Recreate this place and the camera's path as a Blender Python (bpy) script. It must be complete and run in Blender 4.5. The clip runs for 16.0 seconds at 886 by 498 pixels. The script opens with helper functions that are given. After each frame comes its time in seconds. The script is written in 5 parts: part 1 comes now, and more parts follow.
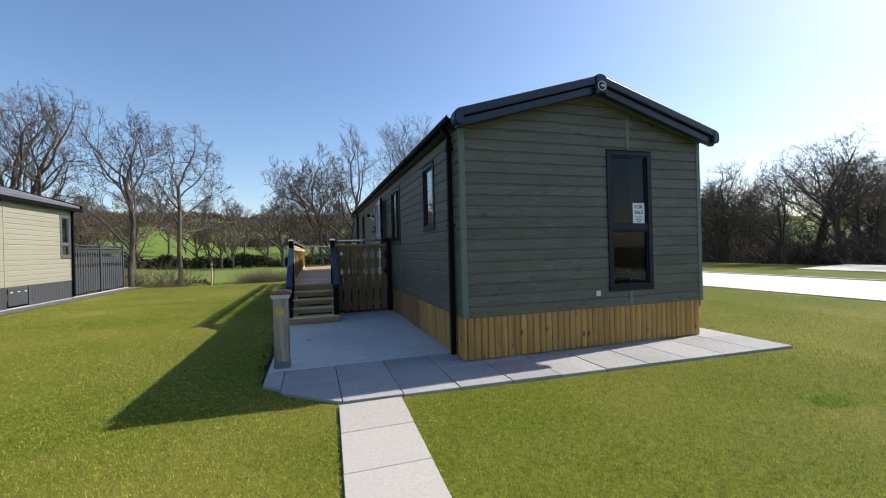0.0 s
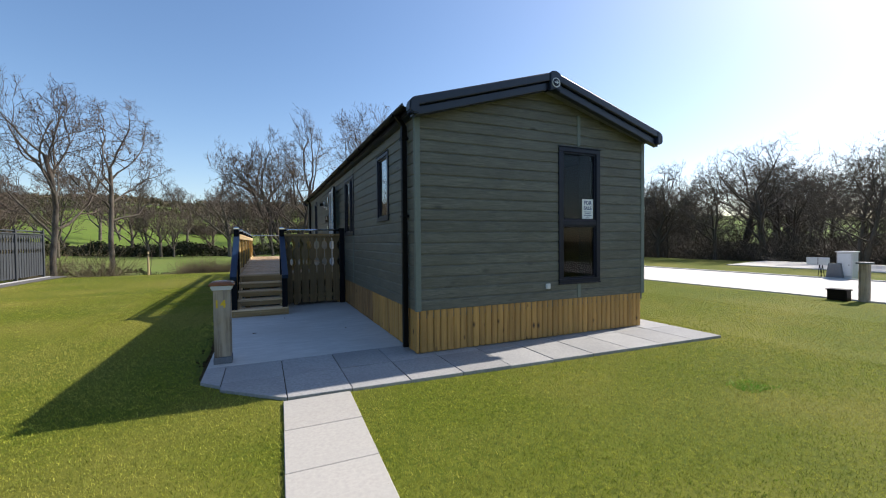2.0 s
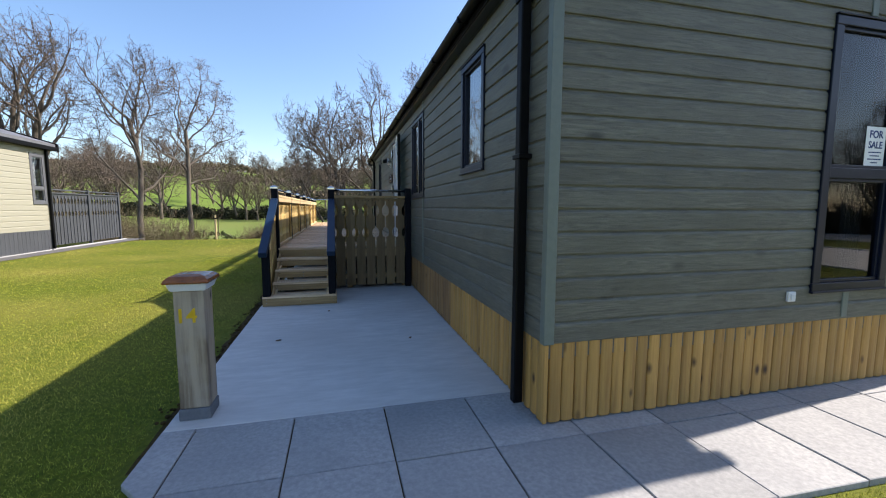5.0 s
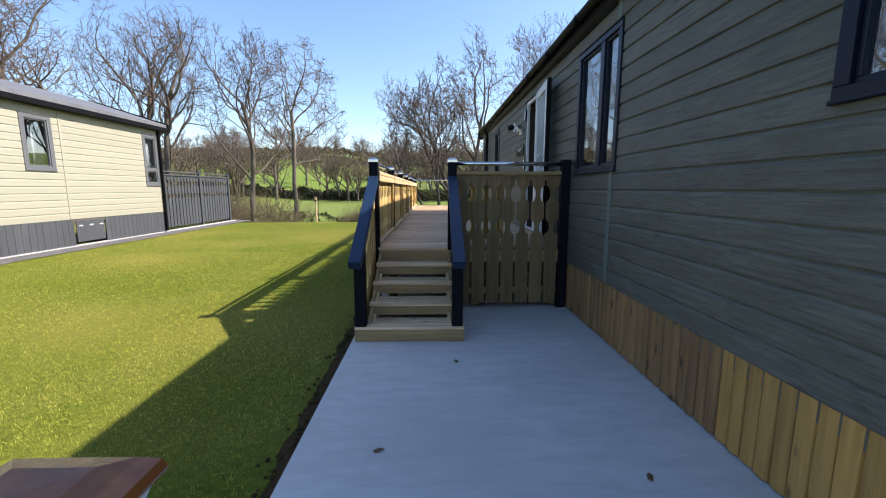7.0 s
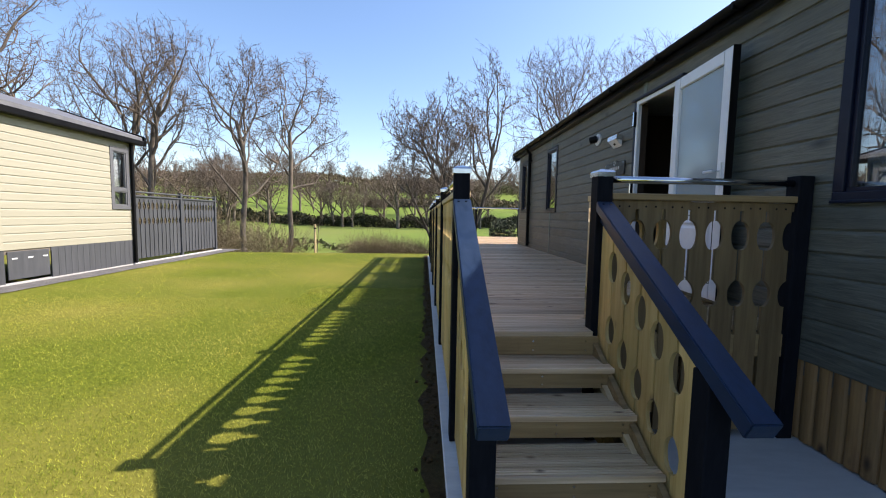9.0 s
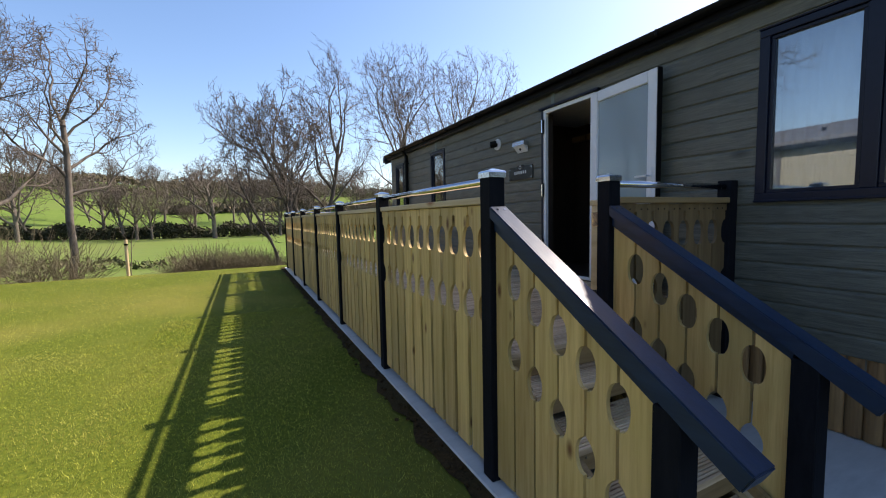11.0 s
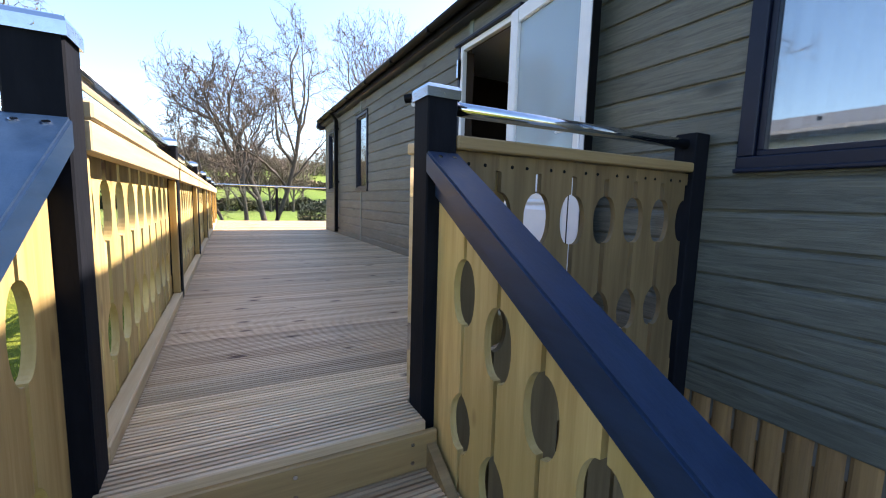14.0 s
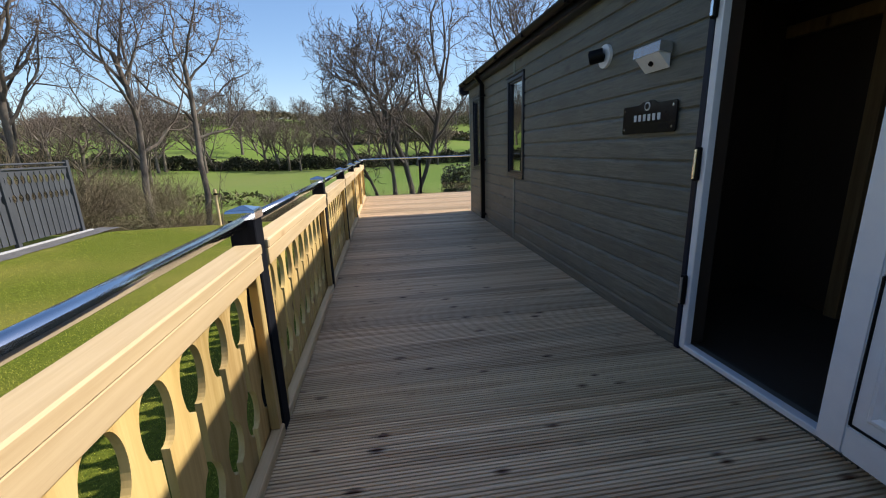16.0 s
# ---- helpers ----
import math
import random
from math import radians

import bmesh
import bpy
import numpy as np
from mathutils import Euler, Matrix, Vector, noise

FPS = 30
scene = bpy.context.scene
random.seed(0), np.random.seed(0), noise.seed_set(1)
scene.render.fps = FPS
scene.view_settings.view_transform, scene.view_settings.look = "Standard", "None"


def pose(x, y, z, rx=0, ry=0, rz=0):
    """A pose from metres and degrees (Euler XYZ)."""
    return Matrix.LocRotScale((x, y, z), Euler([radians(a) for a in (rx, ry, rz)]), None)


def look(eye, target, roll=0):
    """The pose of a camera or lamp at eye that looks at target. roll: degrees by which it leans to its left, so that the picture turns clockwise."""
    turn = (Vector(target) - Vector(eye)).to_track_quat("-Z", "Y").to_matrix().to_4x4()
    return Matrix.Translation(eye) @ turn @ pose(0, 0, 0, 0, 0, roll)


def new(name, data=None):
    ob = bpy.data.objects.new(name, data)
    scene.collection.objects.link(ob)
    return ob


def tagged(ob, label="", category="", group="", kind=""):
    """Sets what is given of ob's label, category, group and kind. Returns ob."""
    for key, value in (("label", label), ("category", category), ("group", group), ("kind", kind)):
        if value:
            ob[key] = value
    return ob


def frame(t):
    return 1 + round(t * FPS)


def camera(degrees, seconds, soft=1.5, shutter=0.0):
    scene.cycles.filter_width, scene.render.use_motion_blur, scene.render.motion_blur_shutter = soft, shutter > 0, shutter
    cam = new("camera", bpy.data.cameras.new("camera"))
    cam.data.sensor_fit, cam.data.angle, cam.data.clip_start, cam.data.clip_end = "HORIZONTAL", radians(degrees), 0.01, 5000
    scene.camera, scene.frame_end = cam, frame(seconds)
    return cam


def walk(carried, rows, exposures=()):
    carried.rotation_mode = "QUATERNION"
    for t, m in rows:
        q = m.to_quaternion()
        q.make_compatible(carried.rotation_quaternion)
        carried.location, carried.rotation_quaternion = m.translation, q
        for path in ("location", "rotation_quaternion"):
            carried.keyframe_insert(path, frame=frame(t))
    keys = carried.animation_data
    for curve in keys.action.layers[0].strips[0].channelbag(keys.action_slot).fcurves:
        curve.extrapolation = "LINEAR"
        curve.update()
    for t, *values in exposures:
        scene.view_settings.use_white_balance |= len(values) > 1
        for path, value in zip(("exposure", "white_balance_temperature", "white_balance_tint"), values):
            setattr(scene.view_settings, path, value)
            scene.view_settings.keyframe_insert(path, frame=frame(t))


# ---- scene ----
cam = camera(95.2, 16.0, soft=1.1)
PATH = [
    (0, (-1.734, -4.606, 1.371), (-1.123, -2.702, 1.373), -1.5),
    (0.5, (-1.721, -4.601, 1.368), (-1.069, -2.71, 1.354), -1.5),
    (1, (-1.719, -4.59, 1.36), (-1.042, -2.708, 1.347), -1.2),
    (1.5, (-1.709, -4.578, 1.37), (-0.984, -2.714, 1.347), -1.3),
    (2, (-1.683, -4.566, 1.369), (-0.872, -2.739, 1.327), -0.5),
    (2.5, (-1.585, -4.455, 1.359), (-0.846, -2.599, 1.275), -1.0),
    (3, (-1.395, -4.182, 1.365), (-0.728, -2.302, 1.224), -1.2),
    (3.2, (-1.345, -4.029, 1.362), (-0.694, -2.145, 1.198), -1.6),
    (5.3, (-1.21, -1.818, 1.349), (-0.748, 0.115, 1.119), -0.3),
    (5.5, (-1.231, -1.578, 1.389), (-0.81, 0.36, 1.129), -1.4),
    (6, (-1.332, -1.007, 1.391), (-1.087, 0.963, 1.146), 1.3),
    (6.5, (-1.406, -0.421, 1.393), (-1.246, 1.56, 1.168), 0.6),
    (7, (-1.548, 0.164, 1.353), (-1.494, 2.141, 1.057), 0.1),
    (7.5, (-1.651, 0.731, 1.359), (-1.556, 2.711, 1.09), 0.1),
    (8, (-1.814, 1.308, 1.381), (-1.78, 3.289, 1.115), -1.9),
    (8.5, (-2.069, 1.784, 1.373), (-2.03, 3.775, 1.183), -0.4),
    (9, (-2.398, 2.253, 1.386), (-2.304, 4.244, 1.222), 1.0),
    (9.5, (-2.711, 2.568, 1.399), (-2.342, 4.524, 1.203), 0.7),
    (9.7, (-2.838, 2.67, 1.447), (-2.311, 4.589, 1.254), -0.5),
    (11.8, (-3.444, 2.905, 1.419), (-2.445, 4.628, 1.233), -1.6),
    (12, (-3.422, 2.913, 1.415), (-2.367, 4.597, 1.196), -1.9),
    (12.5, (-3.115, 2.864, 1.402), (-1.967, 4.494, 1.234), -3.0),
    (13, (-2.684, 2.939, 1.357), (-1.496, 4.528, 1.105), -4.6),
    (13.5, (-2.267, 3.194, 1.347), (-0.903, 4.625, 1.046), -0.5),
    (14, (-1.869, 3.589, 1.344), (-0.936, 5.343, 1.116), 1.6),
    (14.5, (-1.735, 3.969, 1.453), (-1.176, 5.869, 1.172), 1.5),
    (15, (-1.659, 4.325, 1.610), (-1.396, 6.285, 1.306), -0.4),
    (15.5, (-1.682, 4.649, 1.743), (-1.319, 6.573, 1.335), 1.6),
    (16, (-1.641, 4.911, 1.868), (-1.373, 6.834, 1.387), -2.1),
]
walk(cam, [(t, look(*p)) for t, *p in PATH], exposures=[(0.0, 0.52, 6700, 13), (3.2, 0.52, 6700, 13), (5.5, 1.10, 6800, 16), (7.0, 1.15, 6800, 16), (8.0, 1.10, 6800, 16), (9.0, 1.14, 7000, 18), (9.7, 1.1, 7000, 18), (12.0, 0.86, 6900, 18), (12.5, 0.90, 6900, 18), (13.0, 1.10, 6900, 18), (13.5, 1.62, 6800, 17), (14.0, 2.02, 7000, 18), (14.5, 2.05, 7000, 18), (15.0, 1.48, 6900, 16), (15.5, 0.84, 6700, 15), (16.0, 0.62, 6600, 14)])

# ---- world, sun ----
SUN = Vector((1.088, 0.12, 1.0)).normalized()
world = bpy.data.worlds.new("sky")
scene.world = world
world.use_nodes = True
wn = world.node_tree
sky = wn.nodes.new("ShaderNodeTexSky")
sky.sky_type, sky.sun_disc = "NISHITA", False
sky.sun_elevation = math.asin(SUN.z)
sky.sun_rotation = math.atan2(SUN.x, SUN.y)
sky.air_density, sky.dust_density, sky.ozone_density = 1.0, 0.9, 2.0
wn.nodes["Background"].inputs["Strength"].default_value = 0.13
tint = wn.nodes.new("ShaderNodeHueSaturation")
tint.inputs["Saturation"].default_value = 1.14
wn.links.new(sky.outputs[0], tint.inputs["Color"])
wn.links.new(tint.outputs[0], wn.nodes["Background"].inputs["Color"])
sun = new("sun", bpy.data.lights.new("sun", "SUN"))
sun.data.energy, sun.data.angle, sun.data.color = 5.0, radians(0.6), (1.0, 0.95, 0.86)
sun.matrix_world = look(SUN * 60, (0, 0, 0))


# ---- materials ----
def surf(name, c1, c2, c3=None, rough=0.6, rough_var=0.15, scale=8.0, stretch=(1, 1, 1), big=0.6, bump=0.2, dist=0.004,
         metal=0.0, rnd=0.0, spec=0.5, knot=None, knot_scale=2.0, knot_size=0.09, detail=6.0, spread=(0.35, 0.65), big_amount=0.6, warp=0.0):
    """A procedural surface: fine grain c1-c2, wider patches c3, per-piece tone, knots and relief."""
    m = bpy.data.materials.new(name)
    m.use_nodes = True
    t = m.node_tree
    p = t.nodes["Principled BSDF"]

    def node(kind, **values):
        n = t.nodes.new("ShaderNode" + kind)
        for key, value in values.items():
            n.inputs[key].default_value = value
        return n

    co = t.nodes.new("ShaderNodeTexCoord")
    info = t.nodes.new("ShaderNodeObjectInfo")
    off = t.nodes.new("ShaderNodeVectorMath")
    off.operation = "MULTIPLY_ADD"
    t.links.new(info.outputs["Random"], off.inputs[0])
    off.inputs[1].default_value = (37.0, 53.0, 71.0)
    t.links.new(co.outputs["Object"], off.inputs[2])
    mp = node("Mapping", Scale=stretch)
    t.links.new(off.outputs[0], mp.inputs["Vector"])
    fine = node("TexNoise", Scale=scale, Detail=detail, Roughness=0.65, Distortion=warp)
    t.links.new(mp.outputs[0], fine.inputs["Vector"])
    rng = node("MapRange")
    rng.inputs["From Min"].default_value, rng.inputs["From Max"].default_value = spread
    t.links.new(fine.outputs["Fac"], rng.inputs["Value"])
    mix = t.nodes.new("ShaderNodeMixRGB")
    mix.inputs[1].default_value, mix.inputs[2].default_value = (*c1, 1), (*c2, 1)
    t.links.new(rng.outputs[0], mix.inputs[0])
    out = mix.outputs[0]
    if c3:
        wide = node("TexNoise", Scale=big, Detail=4.0)
        t.links.new(off.outputs[0], wide.inputs["Vector"])
        r2 = node("MapRange")
        r2.inputs["From Min"].default_value, r2.inputs["From Max"].default_value, r2.inputs["To Max"].default_value = 0.42, 0.68, big_amount
        t.links.new(wide.outputs["Fac"], r2.inputs["Value"])
        m2 = t.nodes.new("ShaderNodeMixRGB")
        m2.inputs[2].default_value = (*c3, 1)
        t.links.new(r2.outputs[0], m2.inputs[0])
        t.links.new(out, m2.inputs[1])
        out = m2.outputs[0]
    if knot:
        km = node("Mapping", Scale=[1.0 if s >= 1 else max(s * 6, 0.45) for s in stretch])
        t.links.new(off.outputs[0], km.inputs["Vector"])
        vo = node("TexVoronoi", Scale=knot_scale)
        t.links.new(km.outputs[0], vo.inputs["Vector"])
        r3 = node("MapRange")
        r3.inputs["From Min"].default_value, r3.inputs["From Max"].default_value = knot_size, knot_size * 0.4
        pick = t.nodes.new("ShaderNodeSeparateColor")
        t.links.new(vo.outputs["Color"], pick.inputs[0])
        few = t.nodes.new("ShaderNodeMath")
        few.operation = "MULTIPLY_ADD"
        few.inputs[1].default_value = knot_size * 0.4
        t.links.new(pick.outputs[0], few.inputs[0])
        t.links.new(vo.outputs["Distance"], few.inputs[2])
        t.links.new(few.outputs[0], r3.inputs["Value"])
        m3 = t.nodes.new("ShaderNodeMixRGB")
        m3.inputs[2].default_value = (*knot, 1)
        t.links.new(r3.outputs[0], m3.inputs[0])
        t.links.new(out, m3.inputs[1])
        out = m3.outputs[0]
    if rnd:
        hs = node("HueSaturation")
        r4 = node("MapRange")
        r4.inputs["To Min"].default_value, r4.inputs["To Max"].default_value = 1 - rnd, 1 + rnd
        t.links.new(info.outputs["Random"], r4.inputs["Value"])
        t.links.new(r4.outputs[0], hs.inputs["Value"])
        t.links.new(out, hs.inputs["Color"])
        out = hs.outputs[0]
    t.links.new(out, p.inputs["Base Color"])
    r5 = node("MapRange")
    r5.inputs["To Min"].default_value, r5.inputs["To Max"].default_value = max(rough - rough_var, 0.02), min(rough + rough_var, 1)
    t.links.new(fine.outputs["Fac"], r5.inputs["Value"])
    t.links.new(r5.outputs[0], p.inputs["Roughness"])
    p.inputs["Metallic"].default_value = metal
    p.inputs["Specular IOR Level"].default_value = spec
    if bump:
        b = node("Bump", Strength=bump, Distance=dist)
        t.links.new(fine.outputs["Fac"], b.inputs["Height"])
        t.links.new(b.outputs[0], p.inputs["Normal"])
    return m


def glass(name, tint, lift, rough=0.0, veil=0.0):
    m = bpy.data.materials.new(name)
    m.use_nodes = True
    t = m.node_tree
    t.nodes.remove(t.nodes["Principled BSDF"])
    clear = t.nodes.new("ShaderNodeBsdfTransparent")
    clear.inputs[0].default_value = (*tint, 1)
    gloss = t.nodes.new("ShaderNodeBsdfGlossy")
    gloss.inputs["Roughness"].default_value = rough
    fres = t.nodes.new("ShaderNodeLayerWeight")
    fres.inputs["Blend"].default_value = 0.5
    power = t.nodes.new("ShaderNodeMath")
    power.operation = "POWER"
    power.inputs[1].default_value = 4.0
    t.links.new(fres.outputs["Facing"], power.inputs[0])
    add = t.nodes.new("ShaderNodeMath")
    add.operation, add.use_clamp = "MULTIPLY_ADD", True
    add.inputs[1].default_value = 0.9
    add.inputs[2].default_value = 0.035 + lift
    t.links.new(power.outputs[0], add.inputs[0])
    mx = t.nodes.new("ShaderNodeMixShader")
    t.links.new(add.outputs[0], mx.inputs[0])
    t.links.new(clear.outputs[0], mx.inputs[1])
    t.links.new(gloss.outputs[0], mx.inputs[2])
    last = mx
    if veil:
        d = t.nodes.new("ShaderNodeBsdfDiffuse")
        d.inputs[0].default_value = (0.62, 0.74, 0.82, 1)
        last = t.nodes.new("ShaderNodeMixShader")
        last.inputs[0].default_value = veil
        t.links.new(mx.outputs[0], last.inputs[1])
        t.links.new(d.outputs[0], last.inputs[2])
    t.links.new(last.outputs[0], t.nodes["Material Output"].inputs[0])
    return m


M_CLAD = surf("sage_cladding", (0.056, 0.058, 0.046), (0.150, 0.149, 0.119), (0.060, 0.060, 0.045), rough=0.55, scale=52, stretch=(0.075, 0.075, 1), warp=1.1, big=2.2, bump=1.0, dist=0.0045, rnd=0.10, detail=12.0, spread=(0.32, 0.68), big_amount=0.45, knot=(0.030, 0.032, 0.026), knot_scale=3.6, knot_size=0.15)
M_TRIM = surf("sage_trim", (0.110, 0.136, 0.122), (0.128, 0.155, 0.138), rough=0.5, scale=20, bump=0.05)
M_SHELL = surf("wall_board", (0.10, 0.09, 0.075), (0.13, 0.11, 0.09), rough=0.8)
M_SKIRT = surf("treated_softwood", (0.46, 0.258, 0.070), (0.28, 0.146, 0.038), (0.385, 0.222, 0.062), rough=0.65, scale=24, stretch=(1, 1, 0.05), big=2.2, bump=0.4, rnd=0.16, knot=(0.045, 0.020, 0.008), knot_scale=8.0, knot_size=0.22)
# darker, redder copy of M_SKIRT: shade towards the deck put into the colour
M_SKIRT_SHADED = surf("shaded_red_brown_softwood", (0.295, 0.165, 0.064), (0.155, 0.080, 0.032), (0.225, 0.135, 0.052), rough=0.7, scale=24, stretch=(1, 1, 0.05), big=2.2, bump=0.4, rnd=0.20, knot=(0.035, 0.016, 0.008), knot_scale=8.0, knot_size=0.22)
M_PICKET = surf("fence_timber", (0.555, 0.392, 0.160), (0.365, 0.235, 0.076), (0.465, 0.345, 0.118), rough=0.65, scale=24, stretch=(1, 1, 0.05), big=2.4, bump=0.35, rnd=0.22, spread=(0.38, 0.64), knot=(0.12, 0.046, 0.012), knot_scale=6.5, knot_size=0.17)
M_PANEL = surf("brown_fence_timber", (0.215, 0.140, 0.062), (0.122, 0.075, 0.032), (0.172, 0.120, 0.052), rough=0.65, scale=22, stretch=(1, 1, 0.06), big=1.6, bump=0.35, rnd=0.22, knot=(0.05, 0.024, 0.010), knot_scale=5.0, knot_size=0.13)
M_RAIL = surf("rail_timber", (0.57, 0.445, 0.265), (0.43, 0.315, 0.170), (0.52, 0.38, 0.20), rough=0.6, scale=22, stretch=(1, 0.05, 1), big=2.0, bump=0.3, rnd=0.08, knot=(0.26, 0.10, 0.035), knot_scale=4.0, knot_size=0.15)
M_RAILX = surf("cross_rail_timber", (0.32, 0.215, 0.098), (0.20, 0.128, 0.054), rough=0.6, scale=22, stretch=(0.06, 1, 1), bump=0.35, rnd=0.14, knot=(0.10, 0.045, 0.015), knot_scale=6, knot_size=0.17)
M_DECK = surf("decking", (0.67, 0.510, 0.335), (0.325, 0.212, 0.117), (0.535, 0.405, 0.260), rough=0.5, scale=26, stretch=(0.03, 1, 1), big=1.4, bump=0.6, rnd=0.26, knot=(0.07, 0.026, 0.01), knot_scale=9.0, knot_size=0.21)
M_BLACK = surf("black_paint", (0.0075, 0.0085, 0.0115), (0.012, 0.013, 0.017), spec=0.03, rough=0.6, scale=30, stretch=(1, 1, 0.2), bump=0.25, knot=(0.018, 0.017, 0.016), knot_scale=4, knot_size=0.08)
M_BLACKRAIL = surf("black_stain", (0.002, 0.014, 0.042), (0.006, 0.024, 0.064), (0.018, 0.034, 0.060), spec=0.36, rough=0.42, scale=26, stretch=(1, 0.1, 1), big=3.0, bump=0.35, big_amount=0.4)
M_FASCIA = surf("anthracite_plastic", (0.007, 0.012, 0.026), (0.009, 0.015, 0.032), rough=0.35, rough_var=0.06, scale=12, bump=0.02)
M_GUTTER = surf("black_plastic", (0.0035, 0.0036, 0.0042), (0.0055, 0.0056, 0.0062), spec=0.10, rough=0.45, scale=12, bump=0.02)
M_FRAME = surf("window_frame_dark", (0.003, 0.006, 0.017), (0.005, 0.008, 0.022), rough=0.35, rough_var=0.05, spec=0.25, scale=30, bump=0.03)
M_WHITE = surf("white_upvc", (0.62, 0.64, 0.66), (0.58, 0.60, 0.63), rough=0.3, rough_var=0.05, scale=10, bump=0.02)
M_STEEL = surf("polished_steel", (0.62, 0.63, 0.65), (0.55, 0.56, 0.58), rough=0.14, rough_var=0.06, scale=40, stretch=(1, 0.05, 1), metal=1.0, bump=0.03)
M_CONC = surf("brushed_concrete", (0.57, 0.56, 0.54), (0.47, 0.465, 0.45), (0.43, 0.41, 0.385), rough=0.85, scale=14, stretch=(0.25, 1, 1), big=0.9, bump=0.3)
M_SLAB = surf("paving_slab", (0.34, 0.34, 0.335), (0.25, 0.252, 0.252), (0.19, 0.195, 0.20), rough=0.8, scale=40, big=1.3, bump=0.35, rnd=0.14, big_amount=0.5)
M_PATH = surf("pale_path_slab", (0.40, 0.38, 0.345), (0.335, 0.32, 0.295), (0.35, 0.34, 0.315), rough=0.8, scale=40, big=1.6, bump=0.3, rnd=0.05)
M_ROAD = surf("pale_concrete_road", (0.56, 0.54, 0.50), (0.50, 0.48, 0.45), (0.46, 0.45, 0.42), rough=0.85, scale=6, big=0.2, bump=0.2)
M_SOIL = surf("soil", (0.030, 0.018, 0.008), (0.072, 0.045, 0.021), (0.048, 0.040, 0.013), spec=0.1, rough=0.95, scale=30, big=3, bump=0.9, dist=0.02)
M_GRASS = surf("lawn", (0.046, 0.070, 0.006), (0.125, 0.145, 0.015), (0.20, 0.175, 0.040), rough=0.9, scale=30, big=0.45, bump=0.6, dist=0.014, spec=0.1, detail=10, big_amount=0.5)
M_BANK = surf("rough_bank", (0.075, 0.085, 0.022), (0.13, 0.115, 0.045), (0.11, 0.08, 0.045), rough=0.95, scale=5, big=0.5, bump=1.0, dist=0.08, spec=0.1)
M_FIELD = surf("green_field", (0.095, 0.152, 0.024), (0.128, 0.180, 0.036), (0.150, 0.165, 0.052), rough=0.9, scale=0.6, big=0.03, bump=0.4, dist=0.1, spec=0.1)
M_GLASS = glass("window_glass", (0.75, 0.8, 0.82), 0.20)
M_CLEAR = glass("balustrade_glass", (0.93, 0.96, 0.95), 0.0)
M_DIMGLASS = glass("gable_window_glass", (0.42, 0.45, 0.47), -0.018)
M_FROST = glass("frosted_glass", (0.62, 0.72, 0.74), 0.09, rough=0.06, veil=0.27)
M_CREAM = surf("cream_cladding", (0.285, 0.278, 0.215), (0.256, 0.250, 0.193), (0.270, 0.264, 0.205), rough=0.55, scale=22, stretch=(0.08, 0.08, 1), bump=0.3, rnd=0.03)
M_GREY = surf("grey_painted_timber", (0.040, 0.044, 0.052), (0.055, 0.060, 0.068), rough=0.55, scale=20, stretch=(1, 1, 0.08), bump=0.3, rnd=0.10)
M_ROOFGREY = surf("roof_sheet_grey", (0.10, 0.105, 0.115), (0.13, 0.135, 0.145), rough=0.5, scale=5, bump=0.05)
M_CURTAIN = surf("curtain", (0.55, 0.55, 0.56), (0.47, 0.47, 0.49), rough=0.9, scale=60, bump=0.1)
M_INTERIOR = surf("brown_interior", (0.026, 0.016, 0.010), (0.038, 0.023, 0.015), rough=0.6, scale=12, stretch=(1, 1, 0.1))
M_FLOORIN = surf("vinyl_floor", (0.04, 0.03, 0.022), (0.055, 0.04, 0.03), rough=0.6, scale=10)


# ---- mesh helpers ----
ORIGIN = {}


def thing(name, x, y, z, label, category, group="", kind=""):
    ob = new(name)
    ob.location = (x, y, z)
    ORIGIN[ob.name] = Vector((x, y, z))
    return tagged(ob, label, category, group, kind)


def attach(ob, parent):
    if parent:
        ob.parent = parent
        ob.matrix_parent_inverse = Matrix.Translation(-ORIGIN.get(parent.name, Vector()))
    return ob


def mesh_of(name, bm, material, smooth=False):
    me = bpy.data.meshes.new(name)
    bm.to_mesh(me)
    bm.free()
    me.materials.append(material)
    if smooth:
        for f in me.polygons:
            f.use_smooth = True
    return me


def part(name, bm, material, parent=None, label="", smooth=False):
    """Links a bmesh, in world metres, as one mesh under a thing or a part."""
    ob = new(name, mesh_of(name, bm, material, smooth))
    if label:
        ob["label"] = label
    return attach(ob, parent)


def piece(name, me, where, parent, turn=None):
    """One more object on a shared mesh."""
    ob = new(name, me)
    ob.location = where
    if turn:
        ob.rotation_euler = turn
    return attach(ob, parent)


def box(bm, x0, x1, y0, y1, z0, z1):
    v = [bm.verts.new(c) for c in ((x0, y0, z0), (x1, y0, z0), (x1, y1, z0), (x0, y1, z0), (x0, y0, z1), (x1, y0, z1), (x1, y1, z1), (x0, y1, z1))]
    for q in ((3, 2, 1, 0), (4, 5, 6, 7), (0, 1, 5, 4), (1, 2, 6, 5), (2, 3, 7, 6), (3, 0, 4, 7)):
        bm.faces.new([v[i] for i in q])
    return v


def rbox(x0, x1, y0, y1, z0, z1, r=0.004, seg=1):
    """A box with eased edges, as a new bmesh."""
    bm = bmesh.new()
    box(bm, x0, x1, y0, y1, z0, z1)
    bmesh.ops.bevel(bm, geom=bm.edges[:], offset=r, segments=seg, affect="EDGES", profile=0.5)
    return bm


